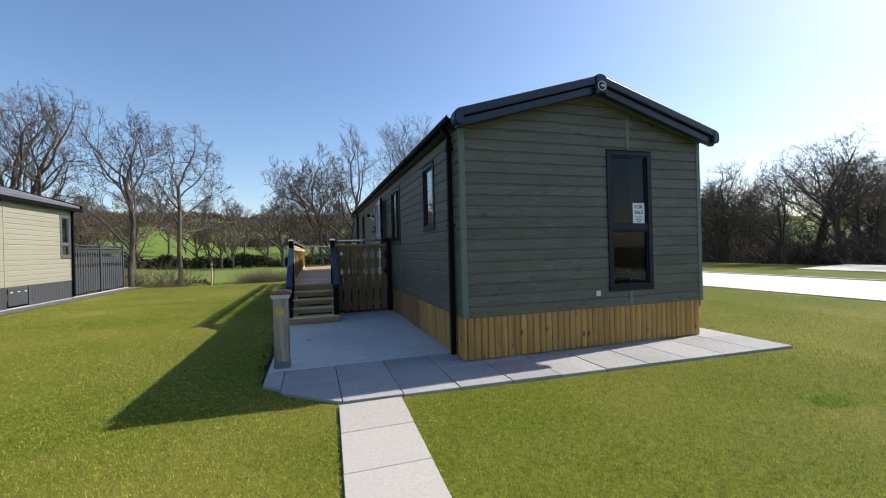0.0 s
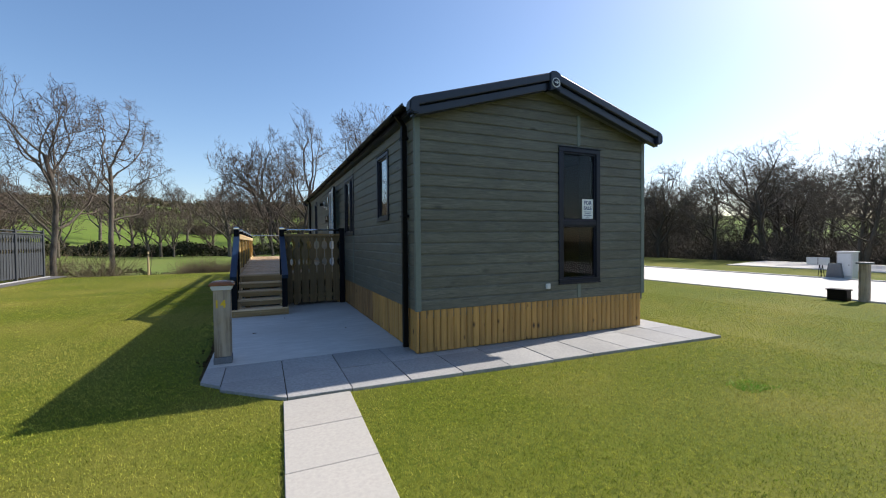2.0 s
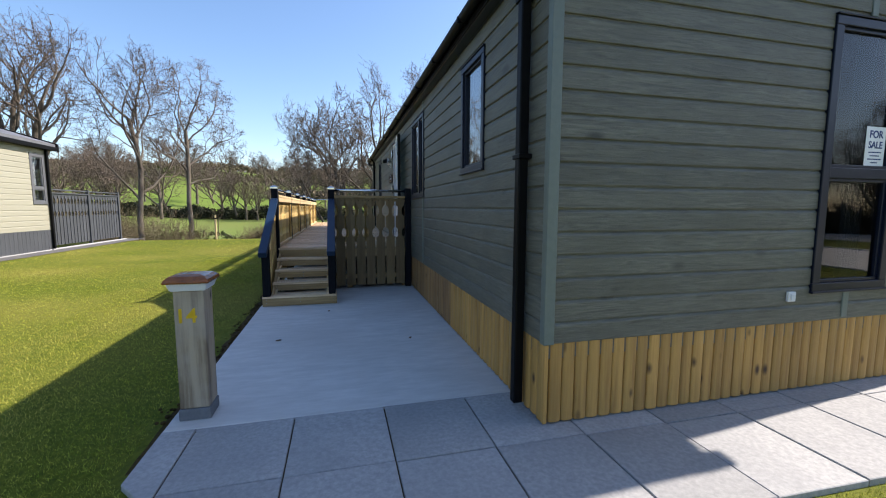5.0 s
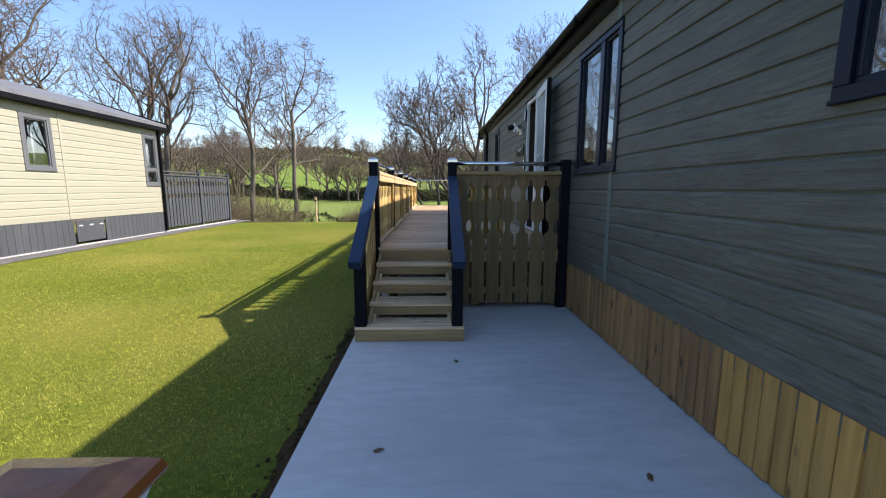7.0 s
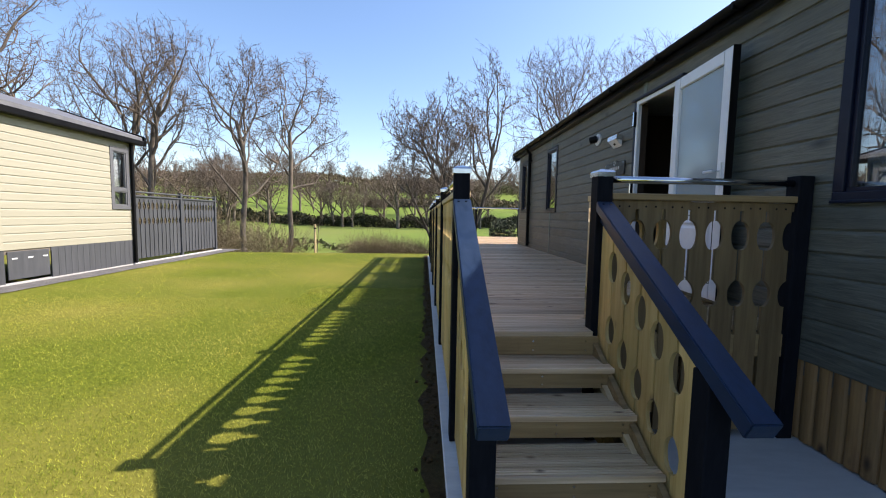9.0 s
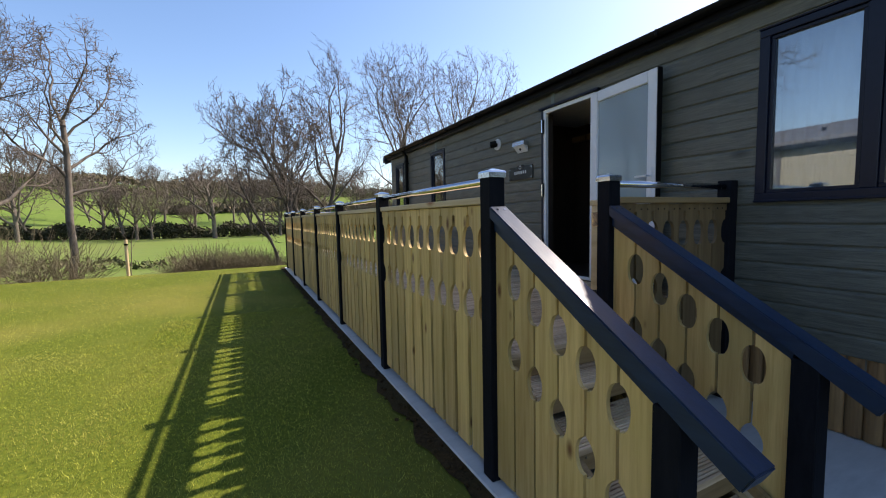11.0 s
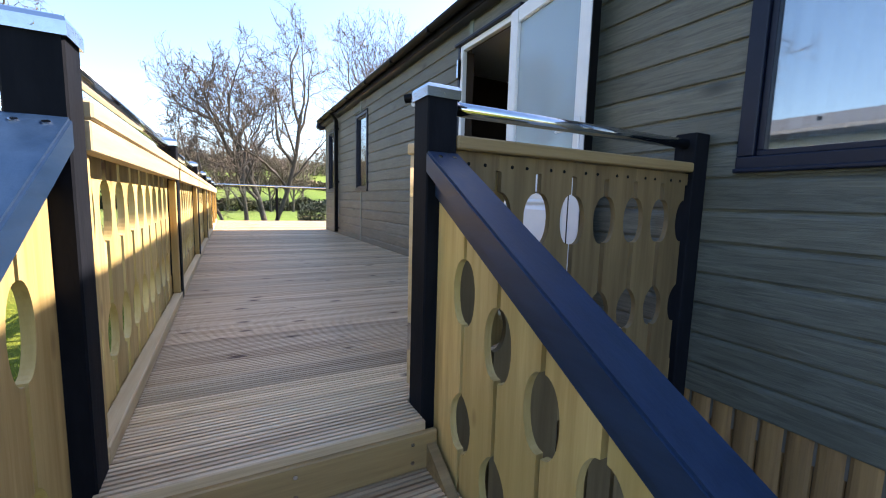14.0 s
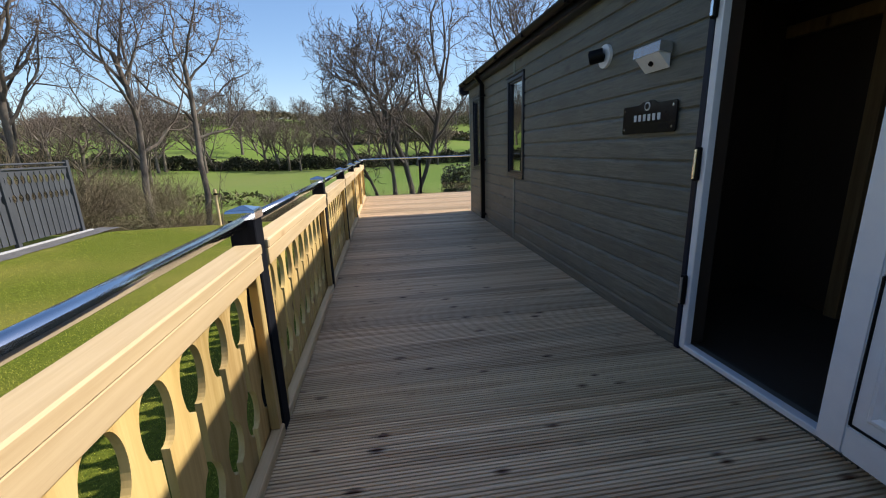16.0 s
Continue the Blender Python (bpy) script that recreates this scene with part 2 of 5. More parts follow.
def prism(outline, a, b, axis, bm=None):
    """Extrudes a closed 2D outline from a to b along axis x, y or z (outline in the other two, in xyz order)."""
    bm = bm or bmesh.new()

    def at(u, v, w):
        return {"x": (w, u, v), "y": (u, w, v), "z": (u, v, w)}[axis]

    lo = [bm.verts.new(at(u, v, a)) for u, v in outline]
    hi = [bm.verts.new(at(u, v, b)) for u, v in outline]
    n = len(outline)
    for i in range(n):
        bm.faces.new((lo[i], lo[(i + 1) % n], hi[(i + 1) % n], hi[i]))
    bm.faces.new(lo[::-1])
    bm.faces.new(hi)
    bmesh.ops.recalc_face_normals(bm, faces=bm.faces[:])
    return bm


def tube(points, radius, sides=12, bm=None, caps=True):
    """A round bar through points."""
    bm = bm or bmesh.new()
    rings = []
    for i, p in enumerate(points):
        p = Vector(p)
        d = (Vector(points[min(i + 1, len(points) - 1)]) - Vector(points[max(i - 1, 0)])).normalized()
        u = d.orthogonal().normalized()
        w = d.cross(u)
        rings.append([bm.verts.new(p + radius * (math.cos(k * math.tau / sides) * u + math.sin(k * math.tau / sides) * w)) for k in range(sides)])
    for a, b in zip(rings, rings[1:]):
        for k in range(sides):
            try:
                bm.faces.new((a[k], a[(k + 1) % sides], b[(k + 1) % sides], b[k]))
            except ValueError:
                pass
    if caps:
        bm.faces.new(rings[0][::-1])
        bm.faces.new(rings[-1])
    bmesh.ops.recalc_face_normals(bm, faces=bm.faces[:])
    return bm


def disc(center, normal, radius, depth, sides=24):
    c, n = Vector(center), Vector(normal).normalized()
    return tube([c, c + n * depth], radius, sides)


def smooth01(v, a, b):
    v = min(max((v - a) / (b - a), 0.0), 1.0)
    return v * v * (3 - 2 * v)


# ---- the ground ----
def ground_z(x, y):
    z = -0.035 + 0.012 * noise.noise((x * 0.35, y * 0.35, 1.0))
    bank = smooth01(y, 17.0 + 0.05 * x, 25.5)
    z -= 1.75 * bank
    z -= 0.75 * smooth01(y, 27.0, 28.5) * (1 - smooth01(y, 31.5, 33.5)) * smooth01(-x, 4, 9)
    far = max(y - 105 + 0.15 * x, 0.0)
    z += 24 * smooth01(far, 0, 210) + 0.9 * noise.noise((x * 0.02, y * 0.02, 3.0)) * smooth01(y, 40, 90)
    left = smooth01(-x, 24, 90)
    z += 5 * left * smooth01(y, 60, 130)
    z -= 1.2 * smooth01(x, 24, 40)
    return z


def spread_axis(lo, mid0, mid1, hi, step, grow):
    v = list(np.arange(mid0, mid1 + step, step))
    s, c = step, v[-1]
    while c < hi:
        s *= grow
        c += s
        v.append(c)
    s, c = step, v[0]
    while c > lo:
        s *= grow
        c -= s
        v.insert(0, c)
    return v


def build_ground():
    xs, ys = spread_axis(-900, -16, 24, 900, 0.5, 1.16), spread_axis(-500, -7, 36, 1600, 0.5, 1.12)
    verts = [(x, y, ground_z(x, y)) for y in ys for x in xs]
    n = len(xs)
    faces = [(j * n + i, j * n + i + 1, (j + 1) * n + i + 1, (j + 1) * n + i) for j in range(len(ys) - 1) for i in range(n - 1)]
    me = bpy.data.meshes.new("ground")
    me.from_pydata(verts, [], faces)
    for m in (M_GRASS, M_BANK, M_FIELD):
        me.materials.append(m)
    for f in me.polygons:
        f.use_smooth = True
        c = f.center
        if c.y > 33.5:
            f.material_index = 2
        elif c.y > 18.4 + 0.05 * c.x + 0.8 * noise.noise((c.x * 0.4, 0, 0)) or c.x > 26 or c.x < -15:
            f.material_index = 1
    tagged(new("ground", me), "sunlit mown lawn running down to a green field", "lawn", kind="structure")


build_ground()

# concrete hardstanding beside and under the lodge
pad = part("hardstanding", rbox(-2.27, 4.0, 0.475, 16.2, -0.12, 0.0, 0.006), M_CONC)
tagged(pad, "pale brushed concrete hardstanding beside the lodge", "concrete pad", kind="structure")
bm = bmesh.new()
soil_pts = [(-2.30 - min(k / 40, 1) * (0.09 + 0.10 * noise.noise((0, k * 0.45, 5))) - 0.02 * noise.noise((3, k * 0.9, 5)), 0.1 + k * 0.125) for k in range(131)]
lo = [bm.verts.new((-2.26, y, -0.012)) for x, y in soil_pts]
hi = [bm.verts.new((x, y, -0.018)) for x, y in soil_pts]
for k in range(130):
    bm.faces.new((lo[k], lo[k + 1], hi[k + 1], hi[k]))
bmesh.ops.recalc_face_normals(bm, faces=bm.faces[:])
tagged(part("soil_strip", bm, M_SOIL), "strip of dark bare soil along the concrete edge", "soil", kind="structure")

# ---- the lodge ----
W, L = 3.78, 12.4
CLAD0, COURSE = 0.5205, 0.1378
WALL_TOP = 2.86
RIDGE_X, SLOPE = 1.86, 0.298
lodge = thing("lodge", 0, 0, 0, "single-storey lodge clad in sage green boards with dark fascias", "lodge")
SIDE_HOLES = [(1.10, 1.72, 1.68, 2.67), (3.57, 4.51, 1.51, 2.69), (6.02, 6.82, 0.72, 2.70), (9.53, 10.12, 1.50, 2.67), (11.60, 12.12, 1.50, 2.67)]
FRONT_HOLES = [(2.13, 2.87, 0.745, 2.672)]


def pieces_round(holes, lo, hi, z0, z1):
    """Splits a band lo..hi, z0..z1 round rectangular holes; yields rectangles."""
    cuts = sorted(h for h in holes if h[2] < z1 - 1e-6 and h[3] > z0 + 1e-6 and h[0] < hi and h[1] > lo)
    at = lo
    for a, b, c, d in cuts:
        if a > at:
            yield at, a, z0, z1
        if c > z0 + 0.004:
            yield a, b, z0, c
        if d < z1 - 0.004:
            yield a, b, d, z1
        at = b
    if at < hi:
        yield at, hi, z0, z1


PROFILE = ((0.0, 0.0), (0.015, 0.0), (0.018, 0.005), (0.0175, 0.108), (0.0150, 0.117), (0.0085, 0.1265), (0.006, 0.1275), (0.006, 0.138), (0.0, 0.138))


def board_mesh(length, z0, z1, course0, axis, side, material, course, name="cladding_board"):
    """A shiplap board, its origin at one end; only the part of its profile between z0 and z1."""
    outline = [(d, min(max(z * course / 0.138, z0 - course0), z1 - course0)) for d, z in PROFILE]
    clean = [p for i, p in enumerate(outline) if p != outline[i - 1]]
    if axis == "y":
        bm = prism([(side * d, z) for d, z in clean], 0, length, "y")
    else:
        bm = prism([(side * d, z) for d, z in clean], 0, length, "x")
    return mesh_of(name, bm, material)


def clad(parent, holes, lo, hi, course_lo, top, place, axis, side, material, course=COURSE, limits=None):
    k = 0
    z0 = course_lo
    while z0 < top - 0.01:
        z1 = min(z0 + course, top)
        a0, b0 = limits(z0) if limits else (lo, hi)
        if b0 - a0 > 0.05:
            for a, b, c, d in pieces_round(holes, a0, b0, z0, z1):
                if b - a > 0.01:
                    me = board_mesh(b - a, c, d, z0, axis, side, material, course)
                    where = (place, a, z0) if axis == "y" else (a, place, z0)
                    piece("cladding_board", me, where, parent)
        z0 += course
        k += 1


# shell behind the cladding, with the openings through it
def shell(parent, holes, lo, hi, z0, z1, a, b, axis, material, name="wall"):
    bm = bmesh.new()
    edges = sorted({z0, z1, *[h[2] for h in holes], *[h[3] for h in holes]})
    for c, d in zip(edges, edges[1:]):
        for p, q, _, _ in pieces_round([h for h in holes if h[2] <= c and h[3] >= d], lo, hi, c, d):
            if not any(h[0] <= p and q <= h[1] and h[2] <= c and d <= h[3] for h in holes):
                if axis == "y":
                    box(bm, a, b, p, q, c, d)
                else:
                    box(bm, p, q, a, b, c, d)
    return part(name, bm, material, parent)


shell(lodge, SIDE_HOLES, 0.0, L, 0.42, WALL_TOP, 0.002, 0.09, "y", M_SHELL)
shell(lodge, [], 0.0, L, 0.42, WALL_TOP, W - 0.09, W - 0.002, "y", M_SHELL)
shell(lodge, FRONT_HOLES, 0.09, W - 0.09, 0.42, WALL_TOP, 0.002, 0.09, "x", M_SHELL)
shell(lodge, [], 0.09, W - 0.09, 0.42, WALL_TOP, L - 0.09, L - 0.002, "x", M_SHELL)
for yy in (0.002, L - 0.06):
    part("gable", prism([(0.0, WALL_TOP), (W, WALL_TOP), (RIDGE_X, 3.38)], yy, yy + 0.058, "y"), M_SHELL, lodge)
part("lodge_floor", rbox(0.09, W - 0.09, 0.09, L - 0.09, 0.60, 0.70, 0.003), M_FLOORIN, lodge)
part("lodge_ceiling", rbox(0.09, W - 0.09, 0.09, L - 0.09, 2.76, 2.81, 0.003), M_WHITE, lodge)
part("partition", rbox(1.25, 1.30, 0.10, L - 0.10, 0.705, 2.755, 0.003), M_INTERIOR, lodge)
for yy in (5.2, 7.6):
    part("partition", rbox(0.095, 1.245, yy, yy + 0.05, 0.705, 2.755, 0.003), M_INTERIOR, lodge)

clad(lodge, SIDE_HOLES, 0.028, L - 0.028, CLAD0, WALL_TOP, 0.0, "y", -1, M_CLAD)
clad(lodge, [], 0.028, L - 0.028, CLAD0, WALL_TOP, W, "y", 1, M_CLAD)


def gable_limits(z):
    inset = max(0.0, (z - WALL_TOP) / SLOPE)
    return (0.028 + inset, W - 0.028 - inset)


clad(lodge, FRONT_HOLES, 0.028, W - 0.028, CLAD0, 3.40, 0.0, "x", -1, M_CLAD, limits=gable_limits)
clad(lodge, [], 0.028, W - 0.028, CLAD0, 3.40, L, "x", 1, M_CLAD, limits=gable_limits)

# corner posts and joint strips
for cx, sx in ((0.0, -1), (W, 1)):
    for cy, sy in ((0.0, -1), (L, 1)):
        a, b = sorted((cx + sx * 0.026, cx - sx * 0.045))
        c, d = sorted((cy + sy * 0.026, cy - sy * 0.030))
        part("corner_trim", rbox(a, b, c, d, 0.515, 2.875, 0.006, 2), M_TRIM, lodge, "pale sage corner trim")
for yy, z0, z1 in ((3.64, 0.535, 1.50), (3.64, 2.72, 2.875), (6.66, 2.74, 2.875), (9.87, 0.71, 1.48), (9.87, 2.69, 2.875)):
    part("joint_strip", rbox(-0.026, -0.010, yy - 0.030, yy + 0.030, z0, z1, 0.004), M_TRIM, lodge)
for z0, z1 in ((0.535, 0.735), (2.70, 3.14)):
    part("joint_strip", rbox(2.455, 2.515, -0.026, -0.010, z0, z1, 0.004), M_TRIM, lodge)

# vertical timber skirt
bm = prism([(-0.0445, 0.0), (0.0445, 0.0), (0.0445, -0.002), (0.0405, -0.012), (0.029, -0.020), (0.010, -0.0235), (-0.010, -0.0235), (-0.029, -0.020), (-0.0405, -0.012), (-0.0445, -0.002)], 0.012, 0.545, "z")
me_skirt = mesh_of("skirt_board", bm, M_SKIRT)
me_skirt_shaded = me_skirt.copy()
me_skirt_shaded.materials.clear()
me_skirt_shaded.materials.append(M_SKIRT_SHADED)
n_front = 41
for k in range(n_front):
    piece("skirt_board", me_skirt, (0.03 + (W - 0.06) * (k + 0.5) / n_front, 0.012 + 0.003 * (k % 2), random.uniform(-0.004, 0.0)), lodge)
# from board 24 on, the darker copy paints in the shade near the deck
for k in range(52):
    piece("skirt_board", me_skirt if k < 24 else me_skirt_shaded, (0.012 + 0.003 * (k % 2), 0.05 + 0.0905 * k, random.uniform(-0.004, 0.0)), lodge, (0, 0, -math.pi / 2))
part("skirt_back", rbox(0.018, 0.05, 0.03, L, 0.01, 0.53, 0.003), M_SHELL, lodge)
part("skirt_back", rbox(0.051, W - 0.051, 0.018, 0.05, 0.01, 0.53, 0.003), M_SHELL, lodge)
part("skirt_corner", rbox(-0.014, 0.016, -0.016, 0.016, 0.008, 0.514, 0.005), M_SKIRT, lodge)
part("skirt_back", rbox(W - 0.05, W - 0.01, 0.05, L, 0.01, 0.53, 0.003), M_SKIRT, lodge)

# roof
def roof_line(x):
    return 3.555 - abs(x - RIDGE_X) * SLOPE


roof = part("roof", prism([(-0.10, roof_line(-0.10)), (RIDGE_X, 3.555), (W + 0.06, roof_line(W + 0.06)), (W + 0.06, 2.885), (W - 0.02, 2.87), (RIDGE_X, 3.39), (0.02, 2.87), (-0.10, 2.885)], -0.14, L + 0.12, "y"), M_ROOFGREY, lodge, "grey sheet roof")


def barge(y0, y1, top, bottom, xa, xb, name="bargeboard"):
    """One raking fascia moulding, from xa to xb, between two heights below the roof line."""
    out = [(xa, roof_line(xa) + top), (xb, roof_line(xb) + top), (xb, roof_line(xb) + bottom), (xa, roof_line(xa) + bottom)]
    bm = prism(out, y0, y1, "y")
    bmesh.ops.bevel(bm, geom=bm.edges[:], offset=0.012, segments=2, affect="EDGES", profile=0.5)
    return part(name, bm, M_FASCIA, lodge, smooth=False)


for y0, y1 in ((-0.24, -0.142), (L + 0.122, L + 0.22)):
    lip = -0.03 if y0 < 0 else 0.03
    for xa, xb in ((-0.12, RIDGE_X - 0.06), (RIDGE_X + 0.06, W + 0.075)):
        barge(min(y0 + lip, y0), max(y1 + lip, y1) if lip > 0 else y1, 0.025, -0.082, xa, xb)
        barge(y0 + 0.012, y1, -0.085, -0.190, xa, xb)
    yy = (y0 - 0.045, y1) if y0 < 0 else (y0, y1 + 0.045)
    bm = prism([(RIDGE_X - 0.085, 3.556), (RIDGE_X - 0.03, 3.584), (RIDGE_X + 0.03, 3.584), (RIDGE_X + 0.085, 3.556), (RIDGE_X + 0.09, 3.325), (RIDGE_X, 3.350), (RIDGE_X - 0.09, 3.325)], yy[0], yy[1], "y")
    bmesh.ops.bevel(bm, geom=bm.edges[:], offset=0.01, segments=2, affect="EDGES")
    part("ridge_cap", bm, M_FASCIA, lodge)
    for sx, cx in ((-1, -0.12), (1, W + 0.075)):
        t0 = roof_line(cx)
        bm = prism([(cx - sx * 0.07, t0 + 0.046), (cx + sx * 0.005, t0 + 0.020), (cx + sx * 0.045, t0 - 0.025), (cx + sx * 0.05, t0 - 0.135), (cx - sx * 0.0, t0 - 0.165), (cx - sx * 0.075, t0 - 0.160)], yy[0] + 0.008, yy[1], "y")
        bmesh.ops.bevel(bm, geom=bm.edges[:], offset=0.014, segments=2, affect="EDGES")
        part("fascia_end_cap", bm, M_FASCIA, lodge)
badge = part("badge", disc((RIDGE_X, -0.284, 3.425), (0, -1, 0), 0.062, 0.012, 28), M_WHITE, lodge, "round white badge with a dark emblem")
part("badge_emblem", disc((RIDGE_X - 0.004, -0.296, 3.425), (0, -1, 0), 0.050, 0.003, 28), M_FRAME, badge)
part("badge_emblem", rbox(RIDGE_X - 0.03, RIDGE_X + 0.03, -0.302, -0.2985, 3.418, 3.432, 0.001), M_WHITE, badge)
part("badge_emblem", prism([(RIDGE_X + 0.0, 3.455), (RIDGE_X + 0.035, 3.425), (RIDGE_X + 0.0, 3.395), (RIDGE_X + 0.01, 3.425)], -0.3025, -0.2988, "y"), M_WHITE, badge)

# soffits, gutters, downpipes
for sx, x0 in ((-1, 0.0), (1, W)):
    a, b = sorted((x0 + sx * 0.02, x0 + sx * (0.10 if sx < 0 else 0.06)))
    part("soffit", rbox(a, b, -0.13, L + 0.12, 2.862, 2.884, 0.003), M_FASCIA, lodge)
    edge = x0 + sx * (0.101 if sx < 0 else 0.061)
    a, b = sorted((edge, edge + sx * 0.011))
    part("eave_fascia", rbox(a, b, -0.13, L + 0.12, 2.868, 2.952, 0.003), M_GUTTER, lodge)
    gx = x0 + sx * (0.152 if sx < 0 else 0.112)
    out = [(gx + 0.046 * math.cos(math.pi + math.pi * k / 10), 2.958 + 0.048 * math.sin(math.pi + math.pi * k / 10)) for k in range(11)]
    inner = [(gx + 0.042 * math.cos(math.tau - math.pi * k / 10), 2.958 + 0.043 * math.sin(math.tau - math.pi * k / 10)) for k in range(11)]
    part("gutter", prism(out + inner, -0.10, L + 0.10, "y"), M_GUTTER, lodge, "black half-round gutter")
    for k in range(13):
        part("gutter_bracket", rbox(gx - 0.052, gx + 0.052, 0.3 + k * 0.98, 0.322 + k * 0.98, 2.905, 2.962, 0.004), M_GUTTER, lodge)
for yy in (0.26, 11.32):
    pipe = part("downpipe", rbox(-0.098, -0.033, yy - 0.0325, yy + 0.0325, 0.035 if yy < 1 else 0.74, 2.80, 0.008, 2), M_GUTTER, lodge, "black square downpipe")
    part("pipe_neck", prism([(-0.033, 2.79), (-0.098, 2.79), (-0.185, 2.90), (-0.12, 2.90)], yy - 0.031, yy + 0.031, "y"), M_GUTTER, pipe)
    for zz in (1.66, 2.62) if yy < 1 else (1.66, 2.62, 0.8):
        part("pipe_clip", rbox(-0.106, -0.018, yy - 0.055, yy + 0.055, zz, zz + 0.03, 0.004), M_GUTTER, pipe)
        if zz < 2:
            continue
        part("pipe_socket", rbox(-0.102, -0.029, yy - 0.037, yy + 0.037, zz + 0.03, zz + 0.10, 0.006), M_GUTTER, pipe)


def window(hole, axis, place, side, transom=None, mullion=None, material=M_FRAME, parent=None, frame_w=0.062, name="window", pane_material=None):
    """A framed window in a hole of a wall: outer frame, sashes, panes, sill, drip."""
    a, b, c, d = hole

    def bar(u0, u1, n0, n1, z0, z1, r=0.005):
        n0, n1 = sorted((place + side * n0, place + side * n1))
        return rbox(n0, n1, u0, u1, z0, z1, r, 2) if axis == "y" else rbox(u0, u1, n0, n1, z0, z1, r, 2)

    f = frame_w
    win = part(name, bar(a - 0.012, b + 0.012, -0.05, 0.034, d - f, d), material, parent)
    part("frame_bar", bar(a - 0.012, b + 0.012, -0.05, 0.034, c, c + f), material, win)
    part("frame_bar", bar(a - 0.012, a + f, -0.05, 0.033, c + f, d - f), material, win)
    part("frame_bar", bar(b - f, b + 0.012, -0.05, 0.033, c + f, d - f), material, win)
    part("sill", bar(a - 0.016, b + 0.016, 0.0, 0.044, c - 0.014, c + 0.004), material, win)
    part("drip_bar", bar(a - 0.016, b + 0.016, 0.0, 0.044, d + 0.001, d + 0.014), material, win)
    lights = [(a + f, b - f, c + f, d - f)]
    if transom:
        part("transom", bar(a + f, b - f, -0.045, 0.028, transom - 0.038, transom + 0.038), material, win)
        lights = [(a + f, b - f, c + f, transom - 0.038), (a + f, b - f, transom + 0.038, d - f)]
    if mullion:
        part("mullion", bar(mullion - 0.04, mullion + 0.04, -0.045, 0.030, c + f, d - f), material, win)
        lights = [(a + f, mullion - 0.04, c + f, d - f), (mullion + 0.04, b - f, c + f, d - f)]
    g = 0.024
    for p, q, r, s in lights:
        for u0, u1, w0, w1 in ((p, q, r, r + g), (p, q, s - g, s), (p, p + g, r + g, s - g), (q - g, q, r + g, s - g)):
            part("sash_bar", bar(u0, u1, -0.03, 0.014, w0, w1, 0.004), material, win)
        pane = part("pane", bar(p - 0.004, q + 0.004, -0.012, -0.006, r - 0.004, s + 0.004, 0.001), pane_material or M_GLASS, win)
        pane.visible_shadow = False
    return win


def curtain(parent, axis, place, u0, u1, z0, z1, amp=0.018, waves=9, material=None):
    n = waves * 8
    bm = bmesh.new()
    rows = []
    for z in (z0, z1):
        row = []
        for k in range(n + 1):
            u = u0 + (u1 - u0) * k / n
            d = place + amp * math.sin(k / 8 * math.tau) * (1.0 if z == z0 else 0.7)
            row.append(bm.verts.new((d, u, z) if axis == "y" else (u, d, z)))
        rows.append(row)
    for k in range(n):
        bm.faces.new((rows[0][k], rows[0][k + 1], rows[1][k + 1], rows[1][k]))
    ob = part("curtain", bm, material or M_CURTAIN, parent, smooth=True)
    mod = ob.modifiers.new("thick", "SOLIDIFY")
    mod.thickness = 0.003
    return ob


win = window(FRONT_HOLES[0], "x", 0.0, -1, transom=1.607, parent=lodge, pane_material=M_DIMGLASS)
M_DRAPE = surf("teal_drape", (0.10, 0.125, 0.13), (0.07, 0.09, 0.095), rough=0.9, scale=60, bump=0.1)
M_NET = surf("net_curtain", (0.62, 0.66, 0.72), (0.54, 0.58, 0.65), rough=0.9, scale=90, stretch=(1, 1, 0.1), bump=0.1)
curtain(win, "x", 0.16, 2.66, 2.86, 0.75, 2.66, waves=6, material=M_DRAPE)
win = window(SIDE_HOLES[0], "y", 0.0, -1, parent=lodge, frame_w=0.05)
curtain(win, "y", 0.13, 1.12, 1.75, 1.63, 2.72, waves=11, amp=0.010, material=M_NET)
win = window(SIDE_HOLES[1], "y", 0.0, -1, mullion=3.93, parent=lodge, frame_w=0.05)
curtain(win, "y", 0.14, 3.56, 3.96, 1.45, 2.72, waves=7, material=M_NET)
curtain(win, "y", 0.17, 3.96, 4.52, 1.45, 2.72, waves=8, amp=0.008, material=M_NET)
win = window(SIDE_HOLES[3], "y", 0.0, -1, parent=lodge, frame_w=0.045)
win = window(SIDE_HOLES[4], "y", 0.0, -1, parent=lodge, frame_w=0.045)

# inner doorway seen through the entrance
for r in ((1.185, 1.247, 7.72, 7.80, 0.705, 2.60), (1.185, 1.247, 6.95, 7.03, 0.705, 2.60), (1.185, 1.247, 7.033, 7.717, 2.52, 2.60)):
    part("inner_door_frame", rbox(*r, 0.004), M_PANEL, lodge)
# entrance: white frame, open leaf folded back against the wall
a, b, c, d = SIDE_HOLES[2]
bm = bmesh.new()
for r in ((-0.03, 0.014, b - 0.042, b, c, d), (-0.03, 0.014, a, a + 0.030, c, d), (-0.03, 0.014, a + 0.030, b - 0.042, d - 0.045, d), (-0.035, 0.014, a + 0.030, b - 0.042, c, c + 0.030)):
    box(bm, *r)
bmesh.ops.bevel(bm, geom=bm.edges[:], offset=0.004, segments=1, affect="EDGES")
door = part("door", bm, M_WHITE, lodge, "white entrance door standing open")
# inner jamb depth in dark interior brown: the doorway's shade put into the colour
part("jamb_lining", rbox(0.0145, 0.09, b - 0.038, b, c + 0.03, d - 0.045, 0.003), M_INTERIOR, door)
